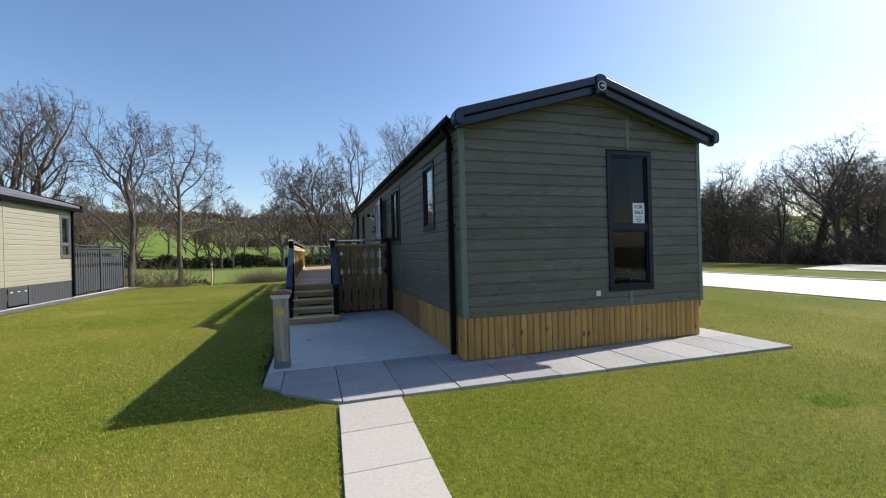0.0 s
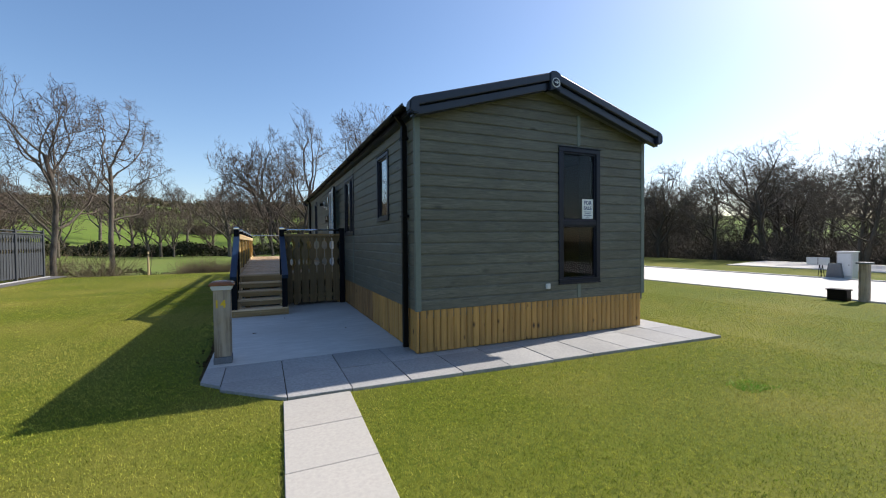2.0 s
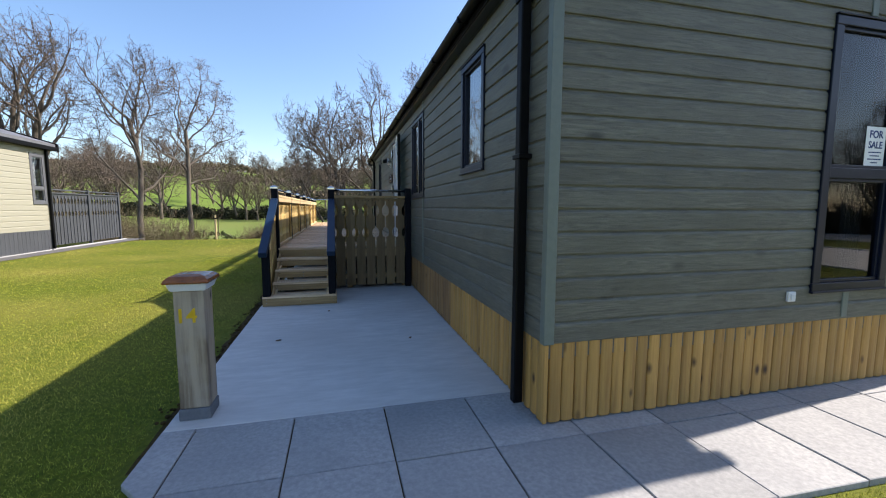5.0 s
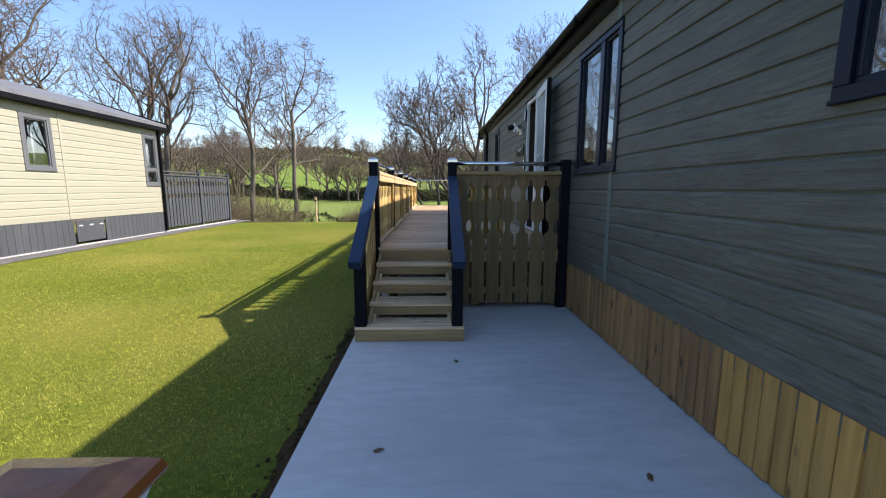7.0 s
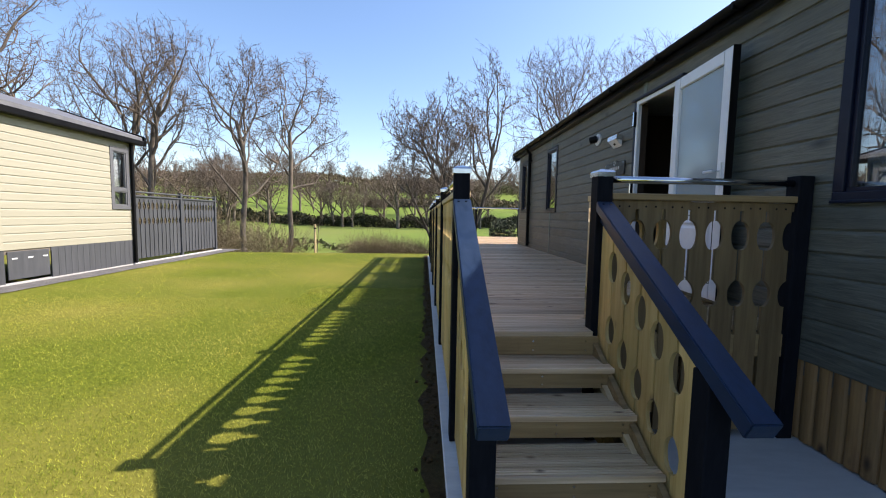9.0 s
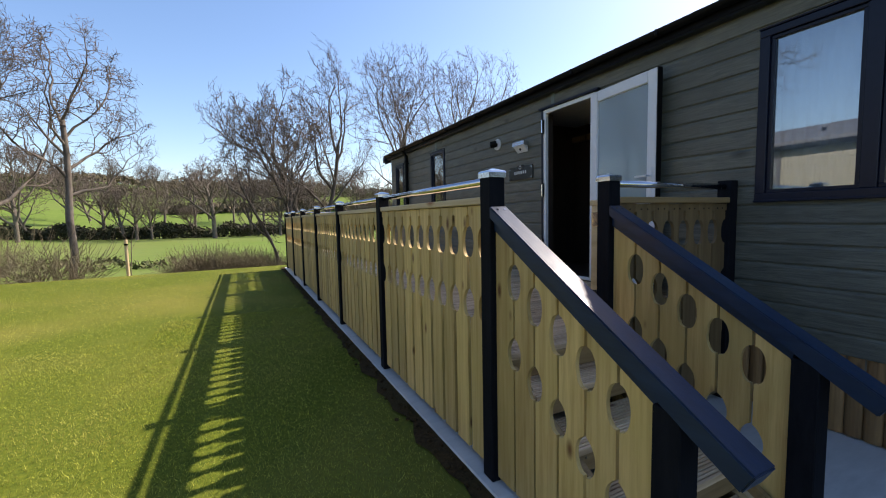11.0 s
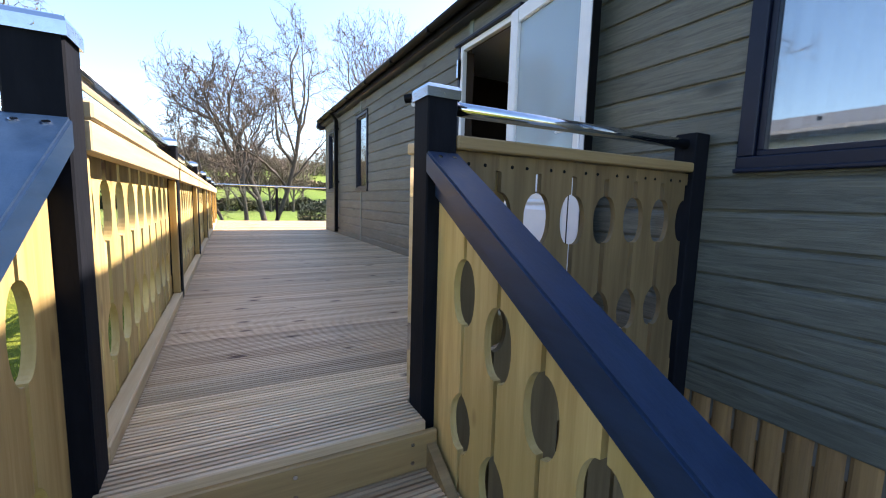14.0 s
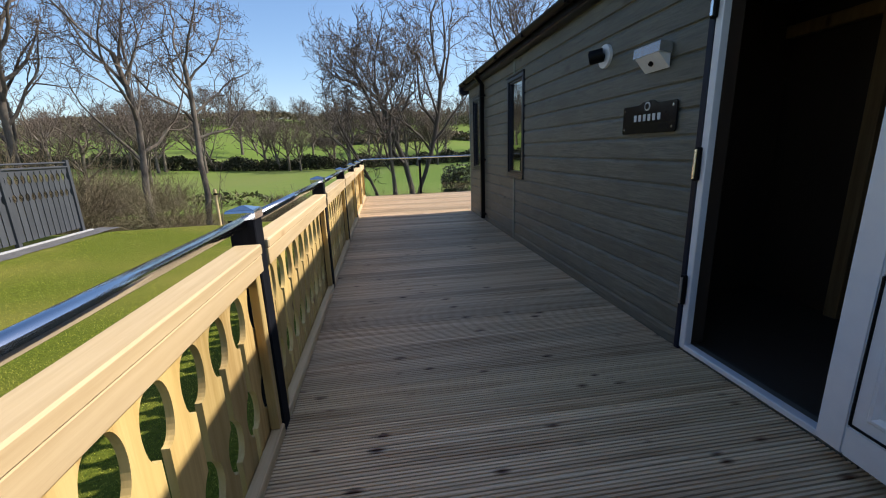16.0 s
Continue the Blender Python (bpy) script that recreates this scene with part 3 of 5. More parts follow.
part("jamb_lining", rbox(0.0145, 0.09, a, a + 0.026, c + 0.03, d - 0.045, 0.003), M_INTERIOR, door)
part("door_trim", rbox(-0.036, -0.004, b + 0.0, b + 0.035, c - 0.02, d + 0.0, 0.004), M_FRAME, door)
part("door_trim", rbox(-0.060, -0.004, a - 0.06, b + 0.06, d + 0.003, d + 0.028, 0.004), M_FRAME, door)
for zz in (0.98, 1.66, 2.42):
    part("hinge", rbox(-0.058, -0.030, b - 0.020, b + 0.012, zz, zz + 0.17, 0.006), M_GUTTER, door)
    part("hinge_pin", tube([(-0.060, b - 0.006, zz + 0.01), (-0.060, b - 0.006, zz + 0.16)], 0.009), M_STEEL, door)
turn = Matrix.Translation((-0.045, 6.012, 0)) @ Matrix.Rotation(radians(-5.0), 4, "Z")
LEAF = 0.81


def leaf_part(name, bm, material, parent, label=""):
    bmesh.ops.transform(bm, matrix=turn, verts=bm.verts[:])
    return part(name, bm, material, parent, label)


bm = bmesh.new()
z0, z1, zm = 0.765, 2.665, 1.50
for r in ((-0.05, 0.0, -LEAF, -LEAF + 0.10, z0, z1), (-0.05, 0.0, -0.10, 0.0, z0, z1), (-0.05, 0.0, -LEAF + 0.10, -0.10, z1 - 0.10, z1), (-0.05, 0.0, -LEAF + 0.10, -0.10, zm - 0.07, zm + 0.05), (-0.05, 0.0, -LEAF + 0.10, -0.10, z0, z0 + 0.12)):
    box(bm, *r)
bmesh.ops.bevel(bm, geom=bm.edges[:], offset=0.006, segments=2, affect="EDGES")
leaf = leaf_part("door_leaf", bm, M_WHITE, door)
leaf_part("door_pane", rbox(-0.030, -0.022, -LEAF + 0.095, -0.095, zm + 0.045, z1 - 0.095, 0.001), M_FROST, leaf, "frosted glass pane")
leaf_part("door_panel", rbox(-0.036, -0.014, -LEAF + 0.095, -0.095, z0 + 0.115, zm - 0.065, 0.002), M_WHITE, leaf)
PANEL = (-LEAF + 0.102, -0.102, z0 + 0.122, zm - 0.072)


def stepped_panel(steps):
    """A moulded panel: nested rectangles at given insets and depths, joined by sloping faces."""
    bm = bmesh.new()
    p, q, r, s = PANEL
    rings = [[bm.verts.new((x, y, z)) for y, z in ((p + i, r + i), (q - i, r + i), (q - i, s - i), (p + i, s - i))] for i, x in steps]
    for low, high in zip(rings, rings[1:]):
        for k in range(4):
            bm.faces.new((low[k], low[(k + 1) % 4], high[(k + 1) % 4], high[k]))
    bm.faces.new(rings[-1])
    bm.faces.new(rings[0][::-1])
    bmesh.ops.recalc_face_normals(bm, faces=bm.faces[:])
    return bm


leaf_part("raised_panel", stepped_panel([(0.006, -0.034), (0.006, -0.043), (0.045, -0.043), (0.056, -0.055), (0.066, -0.056), (0.082, -0.044), (0.092, -0.044), (0.112, -0.054)]), M_WHITE, leaf)
for p, q, r, s in ((PANEL[0] - 0.002, PANEL[0] + 0.005, PANEL[2], PANEL[3]), (PANEL[1] - 0.005, PANEL[1] + 0.002, PANEL[2], PANEL[3]), (PANEL[0] + 0.005, PANEL[1] - 0.005, PANEL[2] - 0.002, PANEL[2] + 0.005), (PANEL[0] + 0.005, PANEL[1] - 0.005, PANEL[3] - 0.005, PANEL[3] + 0.002)):
    leaf_part("gasket", rbox(-0.049, -0.035, p, q, r, s, 0.001), M_GUTTER, leaf)
leaf_part("door_seal", rbox(-0.052, 0.002, -LEAF - 0.006, -LEAF - 0.0005, z0, z1, 0.001), M_GUTTER, leaf)
leaf_part("handle_plate", rbox(-0.060, -0.050, -LEAF + 0.035, -LEAF + 0.068, 1.60, 1.83, 0.004), M_WHITE, leaf)
leaf_part("lever", tube([(-0.062, -LEAF + 0.05, 1.76), (-0.105, -LEAF + 0.05, 1.76), (-0.108, -LEAF + 0.17, 1.76)], 0.009), M_WHITE, leaf)

# fittings on the lodge's walls
M_CABINET_W = surf("white_diffuser", (0.62, 0.63, 0.64), (0.57, 0.58, 0.6), rough=0.4, scale=20, bump=0.02)
lamp = thing("wall_lamp", -0.02, 7.23, 2.25, "wedge-shaped chrome wall lamp beside the entrance door", "wall lamp")
part("back_plate", rbox(-0.028, -0.019, 7.13, 7.33, 2.27, 2.395, 0.003), M_STEEL, lamp)
part("lamp_body", prism([(-0.029, 2.392), (-0.105, 2.398), (-0.108, 2.345), (-0.029, 2.335)], 7.105, 7.345, "y"), M_STEEL, lamp)
part("diffuser", prism([(-0.029, 2.334), (-0.104, 2.344), (-0.029, 2.262)], 7.118, 7.332, "y"), M_CABINET_W, lamp, "white lower face with a sensor")
part("sensor", tube([(-0.066, 7.225, 2.305), (-0.076, 7.225, 2.293)], 0.014), M_GUTTER, lamp)
spot = thing("security_camera", -0.02, 7.81, 2.46, "black wall camera on a round white base", "camera")
part("round_base", disc((-0.018, 7.81, 2.46), (-1, 0, 0), 0.078, 0.022), M_WHITE, spot)
part("arm", tube([(-0.03, 7.81, 2.46), (-0.075, 7.825, 2.455)], 0.022), M_GUTTER, spot)
part("head", tube([(-0.050, 7.80, 2.470), (-0.125, 7.85, 2.455)], 0.046, 18), M_GUTTER, spot, "black cylindrical head")
part("lens", disc((-0.1252, 7.8502, 2.455), (-0.82, 0.55, -0.16), 0.036, 0.004, 18), M_FRAME, spot)
plaque = thing("name_plaque", -0.02, 7.27, 2.0, "glossy black name plaque screwed to the cladding", "sign")
M_GLOSS = surf("gloss_black", (0.006, 0.006, 0.007), (0.008, 0.008, 0.01), rough=0.12, rough_var=0.03, spec=0.2, scale=10, bump=0)
M_INK = surf("silver_lettering", (0.50, 0.50, 0.50), (0.45, 0.45, 0.45), rough=0.4, bump=0)
part("plate", prism([(7.03, 1.915), (7.515, 1.915), (7.525, 1.925), (7.525, 2.075), (7.515, 2.085), (7.36, 2.085), (7.32, 2.10), (7.23, 2.105), (7.19, 2.085), (7.03, 2.085), (7.02, 2.075), (7.02, 1.925)], -0.034, -0.024, "x"), M_GLOSS, plaque)
for k in range(6):
    y0 = 7.405 - k * 0.045
    part("lettering", rbox(-0.0375, -0.0345, y0 - 0.030, y0 - 0.004, 1.988, 2.027, 0.001), M_INK, plaque)
part("emblem", disc((-0.0345, 7.275, 2.072), (-1, 0, 0), 0.026, 0.003), M_INK, plaque)
part("emblem_centre", disc((-0.0378, 7.275, 2.072), (-1, 0, 0), 0.017, 0.002), M_GLOSS, plaque)
for yy in (7.045, 7.50):
    for zz in (1.945, 2.06):
        part("screw", disc((-0.0345, yy, zz), (-1, 0, 0), 0.008, 0.004, 10), M_STEEL, plaque)
socket = thing("wall_socket", 1.925, -0.02, 0.72, "small white weatherproof socket on the green cladding", "socket")
part("socket_plate", rbox(1.89, 1.96, -0.040, -0.019, 0.685, 0.757, 0.005, 2), M_WHITE, socket)
part("socket_cover", rbox(1.905, 1.945, -0.050, -0.040, 0.70, 0.742, 0.004, 2), M_WHITE, socket)

# notice behind the gable window's glass
M_PAPER = surf("paper", (0.80, 0.81, 0.82), (0.76, 0.77, 0.79), rough=0.8, bump=0.05)
M_BLUEINK = surf("blue_ink", (0.03, 0.05, 0.16), (0.04, 0.06, 0.18), rough=0.8, bump=0)
notice = thing("sale_notice", 2.67, 0.004, 1.66, "white paper sale notice taped to the window glass", "notice")
part("sheet", rbox(2.57, 2.775, 0.0035, 0.0052, 1.655, 1.955, 0.0005), M_PAPER, notice)


def lettering(text, size, where, turn, parent, material, depth=0.0008):
    cu = bpy.data.curves.new("lettering", "FONT")
    cu.body, cu.size, cu.align_x, cu.extrude, cu.offset = text, size, "CENTER", depth, size * 0.02
    tmp = bpy.data.objects.new("tmp", cu)
    scene.collection.objects.link(tmp)
    bpy.context.view_layer.update()
    me = bpy.data.meshes.new_from_object(tmp.evaluated_get(bpy.context.evaluated_depsgraph_get()))
    bpy.data.objects.remove(tmp)
    me.materials.clear()
    me.materials.append(material)
    ob = new("lettering", me)
    ob.location, ob.rotation_euler = where, turn
    return attach(ob, parent)


lettering("FOR", 0.075, (2.672, 0.0024, 1.875), (math.pi / 2, 0, 0), notice, M_BLUEINK)
lettering("SALE", 0.070, (2.672, 0.0024, 1.800), (math.pi / 2, 0, 0), notice, M_BLUEINK)
for k, w in enumerate((0.13, 0.10, 0.14, 0.07)):
    part("printed_line", rbox(2.672 - w / 2, 2.672 + w / 2, 0.0018, 0.0032, 1.765 - k * 0.025, 1.773 - k * 0.025, 0.0003), M_BLUEINK, notice)

# ---- bollard with the plot number ----
M_POST = surf("weathered_timber", (0.36, 0.29, 0.205), (0.13, 0.095, 0.062), (0.34, 0.30, 0.25), rough=0.75, scale=11, stretch=(1, 1, 0.06), big=5, bump=0.9, spread=(0.40, 0.58), knot=(0.05, 0.035, 0.025), knot_scale=7, knot_size=0.2)
M_COPPER = surf("brown_lacquer", (0.24, 0.085, 0.022), (0.16, 0.05, 0.014), rough=0.22, scale=18, bump=0.1)
M_GREYSTONE = surf("grey_plinth", (0.10, 0.11, 0.125), (0.13, 0.14, 0.155), rough=0.6, scale=30, bump=0.2)
M_YELLOW = surf("brass_number", (0.62, 0.46, 0.06), (0.52, 0.38, 0.05), rough=0.32, rough_var=0.08, metal=0.85, bump=0.1)
bx0, bx1, by0, by1 = -2.207, -2.035, 0.588, 0.760
bollard = thing("number_post", -2.121, 0.674, 0.0, "weathered square timber post with a brown cap and brass 14", "post")
part("base_sleeve", rbox(bx0 - 0.006, bx1 + 0.006, by0 - 0.006, by1 + 0.006, 0.0, 0.075, 0.005), M_GREYSTONE, bollard)
part("post_shaft", rbox(bx0, bx1, by0, by1, 0.076, 0.835, 0.008, 2), M_POST, bollard)
bm = bmesh.new()
box(bm, bx0 - 0.012, bx1 + 0.012, by0 - 0.012, by1 + 0.012, 0.833, 0.882)
for v in bm.verts:
    if v.co.z > 0.85:
        v.co.x += 0.016 * (1 if v.co.x > -2.121 else -1)
        v.co.y += 0.016 * (1 if v.co.y > 0.674 else -1)
bmesh.ops.bevel(bm, geom=bm.edges[:], offset=0.005, segments=2, affect="EDGES")
part("collar", bm, M_WHITE, bollard, "flared white collar")
bm = bmesh.new()
rings = []
for s, z in ((1.0, 0.8825), (1.02, 0.890), (0.97, 0.906), (0.80, 0.924), (0.5, 0.934), (0.0, 0.937)):
    h = (bx1 - bx0) / 2 + 0.038
    rings.append([bm.verts.new((-2.121 + h * s * cx, 0.674 + h * s * cy, z)) for cx, cy in ((-1, -1), (1, -1), (1, 1), (-1, 1))] if s else [bm.verts.new((-2.121, 0.674, z))])
for a, b in zip(rings, rings[1:]):
    for k in range(4):
        bm.faces.new((a[k], a[(k + 1) % 4], b[(k + 1) % 4], b[k]) if len(b) == 4 else (a[k], a[(k + 1) % 4], b[0]))
bm.faces.new(rings[0][::-1])
part("cap", bm, M_COPPER, bollard, "domed brown lacquered cap")
lettering("14", 0.125, (-2.140, by0 - 0.0012, 0.635), (math.pi / 2, 0, 0), bollard, M_YELLOW)

# ---- deck ----
DECK, PITCH, POST_TOP = 0.705, 0.17, 1.655
PX = -2.18
deck = thing("deck", -1.1, 4.65, DECK, "raised timber deck of grooved boards along the lodge", "deck")


def groove_outline(width, top, thick, grooves):
    pts = [(0.0, top - thick), (width, top - thick), (width, top - 0.003), (width - 0.003, top)]
    step = (width - 0.016) / grooves
    for k in range(grooves):
        x = width - 0.008 - k * step
        pts += [(x - step * 0.28, top), (x - step * 0.36, top - 0.0085), (x - step * 0.64, top - 0.0085), (x - step * 0.72, top)]
    return pts + [(0.003, top), (0.0, top - 0.003)]


BOARD_W = 0.1395
me_long = mesh_of("deck_board", prism(groove_outline(BOARD_W, 0.0, 0.028, 7), 0.0, 2.115, "x"), M_DECK)
me_wide = mesh_of("deck_board", prism(groove_outline(BOARD_W, 0.0, 0.028, 7), 0.0, 6.0, "x"), M_DECK)
for k in range(78):
    y0 = 4.60 + k * 0.1455
    tilt = random.uniform(-0.0012, 0.0012)
    if k == 0:
        part("deck_board", prism([(y0 + u, DECK + v) for u, v in groove_outline(BOARD_W, 0.0, 0.028, 7)], -2.14, -1.374, "x"), M_DECK, deck)
    elif y0 < L + 0.03:
        piece("deck_board", me_long, (-2.14, y0, DECK + tilt), deck)
    else:
        piece("deck_board", me_wide, (-2.14, y0, DECK + tilt), deck)
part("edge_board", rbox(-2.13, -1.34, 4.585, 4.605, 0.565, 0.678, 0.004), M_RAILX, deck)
for xx in (-2.06, -1.74, -1.42):
    for zz in (0.595, 0.65):
        part("screw_head", disc((xx, 4.5845, zz), (0, -1, 0), 0.006, 0.002, 8), M_STEEL, deck)
for yy in (4.66, 6.6, 8.5, 10.4, 12.3, 14.2, 15.8):
    part("bearer", rbox(-2.12, -0.03 if yy < 12.4 else 3.8, yy, yy + 0.045, 0.53, 0.675, 0.003), M_RAILX, deck)
for k, xx in enumerate((-2.0, -1.05, -0.12)):
    for yy in (4.75, 8.6, 12.4, 15.7):
        part("leg", rbox(xx - 0.045, xx + 0.045, yy, yy + 0.09, 0.0, 0.53, 0.004), M_RAILX, deck)

# steps
steps = thing("steps", -1.75, 3.62, 0.0, "five-rise timber steps with grooved treads and open gaps", "steps")
RISE = DECK / 5
me_tread = mesh_of("tread_board", prism(groove_outline(0.128, 0.0, 0.028, 6), 0.0, 0.80, "x"), M_DECK)
for k in range(4):
    z, y0 = RISE * (k + 1), 3.615 + 0.252 * k
    x0, x1 = (-2.235, -1.262) if k == 0 else (-2.125, -1.358)
    for j in range(2):
        if k == 0:
            part("tread_board", prism([(y0 + j * 0.132 + u, z + v) for u, v in groove_outline(0.128, 0.0, 0.028, 6)], x0, x1, "x"), M_DECK, steps)
        else:
            ob = piece("tread_board", me_tread, (-2.14, y0 + j * 0.132, z), steps)
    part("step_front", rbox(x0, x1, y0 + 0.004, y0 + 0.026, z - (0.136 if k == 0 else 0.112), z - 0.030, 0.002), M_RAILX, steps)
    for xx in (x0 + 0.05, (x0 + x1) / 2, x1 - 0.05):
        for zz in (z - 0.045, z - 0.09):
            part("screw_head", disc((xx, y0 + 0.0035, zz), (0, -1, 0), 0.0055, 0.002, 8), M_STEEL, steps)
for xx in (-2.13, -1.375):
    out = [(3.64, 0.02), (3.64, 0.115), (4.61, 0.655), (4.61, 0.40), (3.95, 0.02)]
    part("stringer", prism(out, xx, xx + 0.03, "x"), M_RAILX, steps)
    for k in range(1, 4):
        z, y0 = RISE * k, 3.615 + 0.252 * k
        xi = xx + 0.031 if xx < -2 else xx - 0.029
        part("side_batten", prism([(y0 - 0.245, z - 0.128), (y0 - 0.005, z + 0.004), (y0 + 0.03, z + 0.008), (y0 + 0.03, z + 0.058), (y0 - 0.245, z - 0.080)], xi, xi + 0.028, "x"), M_RAIL, steps)

# ---- balustrade ----
balus = thing("balustrade", PX, 4.68, 0.0, "timber balustrade of fretwork boards, black posts and steel rail", "balustrade")


def post(x, y, z0, z1, parent, capped=True, half=0.0475, material=None):
    p = part("post", rbox(x - half, x + half, y - half, y + half, z0, z1, 0.004), material or M_BLACK, parent)
    if capped:
        bm = bmesh.new()
        h = half + 0.006
        rings = [[bm.verts.new((x + h * k * cx, y + h * k * cy, z1 + dz)) for cx, cy in ((-1, -1), (1, -1), (1, 1), (-1, 1))] for k, dz in ((1.0, -0.020), (1.0, 0.006), (0.95, 0.014), (0.86, 0.017), (0.12, 0.030))]
        for low, high in zip(rings, rings[1:]):
            for k in range(4):
                bm.faces.new((low[k], low[(k + 1) % 4], high[(k + 1) % 4], high[k]))
        bm.faces.new(rings[-1])
        bm.faces.new(rings[0][::-1])
        for k in range(2):
            tube([(x + 0.004, y - h - 0.0025 + 0.001 * k, z1 - 0.006), (x + 0.004, y - h + 0.002, z1 - 0.006)], 0.005 - 0.002 * k, 8, bm)
        part("post_cap", bm, M_STEEL, p, "polished steel cap")
    return p


def fret_edge(top, bottom, z_slot, z_up, z_low, half=0.070, full=0.0845):
    """Half outline of a fretwork board, from top to bottom, as (half-width, z)."""
    pts = [(full, top), (full, z_slot), (half, z_slot - 0.004)]
    for zc, hh, sharp in ((z_up, 0.088, 1.0), (z_low, 0.082, 1.6)):
        for k in range(17):
            a = math.pi * k / 16
            zz = zc + hh * math.cos(a)
            depth = 0.046 * math.sin(a) ** (sharp if a < math.pi / 2 else 0.8)
            pts.append((half - depth, zz))
    pts.append((half, bottom))
    return pts


def fret_board(top_l, top_r, bottom, shift=0.0, name="fret_board"):
    """A fretwork board on its local x axis; the top may slant. shift lowers the cut-outs."""
    right = fret_edge(top_r, bottom, 1.45 - shift, 1.295 - shift, 0.935 - shift)
    left = fret_edge(top_l, bottom, 1.45 - shift, 1.295 - shift, 0.935 - shift)
    out = [(u, z) for u, z in right if z >= bottom] + [(-u, z) for u, z in reversed(left) if z >= bottom]
    return mesh_of(name, prism(out, -0.010, 0.010, "y"), M_PICKET)


me_fret = fret_board(1.497, 1.497, 0.055)
POSTS = [4.68 + 1.873 * k for k in range(7)]
for k, yy in enumerate(POSTS):
    post(PX, yy, 0.0, POST_TOP, balus)
for a, b in zip(POSTS, POSTS[1:]):
    y0, y1 = a + 0.05, b - 0.05
    n = 10
    for k in range(n):
        piece("fret_board", me_fret, (PX - 0.012, y0 + (y1 - y0) * (k + 0.5) / n, random.uniform(-0.003, 0.003)), balus, (0, 0, math.pi / 2))
    part("top_rail", rbox(PX - 0.038, PX + 0.062, y0, y1, 1.500, 1.540, 0.005), M_RAIL, balus)
    part("face_rail", rbox(PX + 0.018, PX + 0.057, y0, y1, 1.432, 1.4985, 0.003), M_RAIL, balus)
    part("kick_rail", rbox(PX + 0.004, PX + 0.050, y0, y1, DECK + 0.002, DECK + 0.050, 0.004), M_RAIL, balus)
    for yy in (y0 + 0.001, y1 - 0.045):
        part("batten", rbox(PX + 0.004, PX + 0.040, yy, yy + 0.044, DECK + 0.052, 1.430, 0.003), M_PICKET, balus)
    part("steel_rail", tube([(PX, y0 - 0.002, 1.622), (PX, y1 + 0.002, 1.622)], 0.0215, 16), M_STEEL, balus, smooth=True)

# front panel between steps and wall
FX0, FX1 = -1.325, -0.075
post(FX0, 4.68, 0.0, POST_TOP, balus)
post(FX1, 4.68, 0.0, POST_TOP + 0.012, balus, capped=False)
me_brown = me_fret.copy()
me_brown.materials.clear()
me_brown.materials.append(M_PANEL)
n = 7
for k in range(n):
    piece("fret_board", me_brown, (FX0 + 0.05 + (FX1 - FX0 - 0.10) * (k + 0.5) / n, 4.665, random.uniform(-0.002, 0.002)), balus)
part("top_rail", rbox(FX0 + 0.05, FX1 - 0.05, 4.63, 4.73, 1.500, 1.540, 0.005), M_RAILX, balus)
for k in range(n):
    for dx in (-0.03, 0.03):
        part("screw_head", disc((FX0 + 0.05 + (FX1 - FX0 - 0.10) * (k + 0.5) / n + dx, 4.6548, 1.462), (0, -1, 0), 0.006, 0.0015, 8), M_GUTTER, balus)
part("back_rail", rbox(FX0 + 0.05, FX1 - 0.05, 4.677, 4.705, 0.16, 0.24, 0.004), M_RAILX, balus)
part("steel_rail", tube([(FX0 + 0.048, 4.68, 1.622), (FX1 - 0.048, 4.68, 1.622)], 0.0215, 16), M_STEEL, balus, smooth=True)

# stair sides
RAIL_S = (1.490 - 0.755) / (4.635 - 3.40)


def rail_top(y):
    return 0.755 + (y - 3.40) * RAIL_S


def side_shift(y):
    return 1.58 - rail_top(y)


for sx, inner in ((PX, 1), (FX0, -1)):
    post(sx, 3.655, RISE, rail_top(3.62) - 0.055, balus, capped=False)
    bm = prism([(3.405, rail_top(3.405)), (4.632, rail_top(4.632)), (4.632, rail_top(4.632) - 0.062), (3.448, rail_top(3.448) - 0.085), (3.440, rail_top(3.440) - 0.085)], sx - 0.052, sx + 0.052, "x")
    bmesh.ops.bevel(bm, geom=bm.edges[:], offset=0.005, segments=2, affect="EDGES")
    hr = part("handrail", bm, M_BLACKRAIL, balus, "black stained handrail")
    part("under_rail", prism([(3.705, rail_top(3.705) - 0.075), (4.632, rail_top(4.632) - 0.063), (4.632, rail_top(4.632) - 0.125), (3.705, rail_top(3.705) - 0.125)], sx - 0.020, sx + 0.020, "x"), M_BLACKRAIL, hr)
    for dx in (-0.022, 0.022):
        part("screw_head", disc((sx + dx, 4.60, rail_top(4.60) - 0.0005), (0, -0.5, 0.86), 0.007, 0.003, 10), M_STEEL, hr)
    y0, y1, n = 3.704, 4.632, 6
    w = (y1 - y0) / n
    for k in range(n):
        ya, yb = y0 + w * k, y0 + w * (k + 1)
        half = w / 2
        sides = []
        for y, plain in ((yb, k == n - 1), (ya, k == 0)):
            top, d = rail_top(y) - 0.075, side_shift(y)
            if plain:
                sides.append([(half - 0.002, top), (half - 0.002, 0.03)])
            else:
                sides.append([(u, min(z, top)) for u, z in fret_edge(top, 0.03, top - 0.03, 1.295 - d, max(0.935 - d, 0.15), half=half - 0.007, full=half - 0.001)])
        bm = prism(sides[0] + [(-u, z) for u, z in reversed(sides[1])], -0.010, 0.010, "y")
        piece("fret_board", mesh_of("fret_board", bm, M_PICKET), (sx + inner * -0.004, (ya + yb) / 2, 0.0), balus, (0, 0, math.pi / 2))

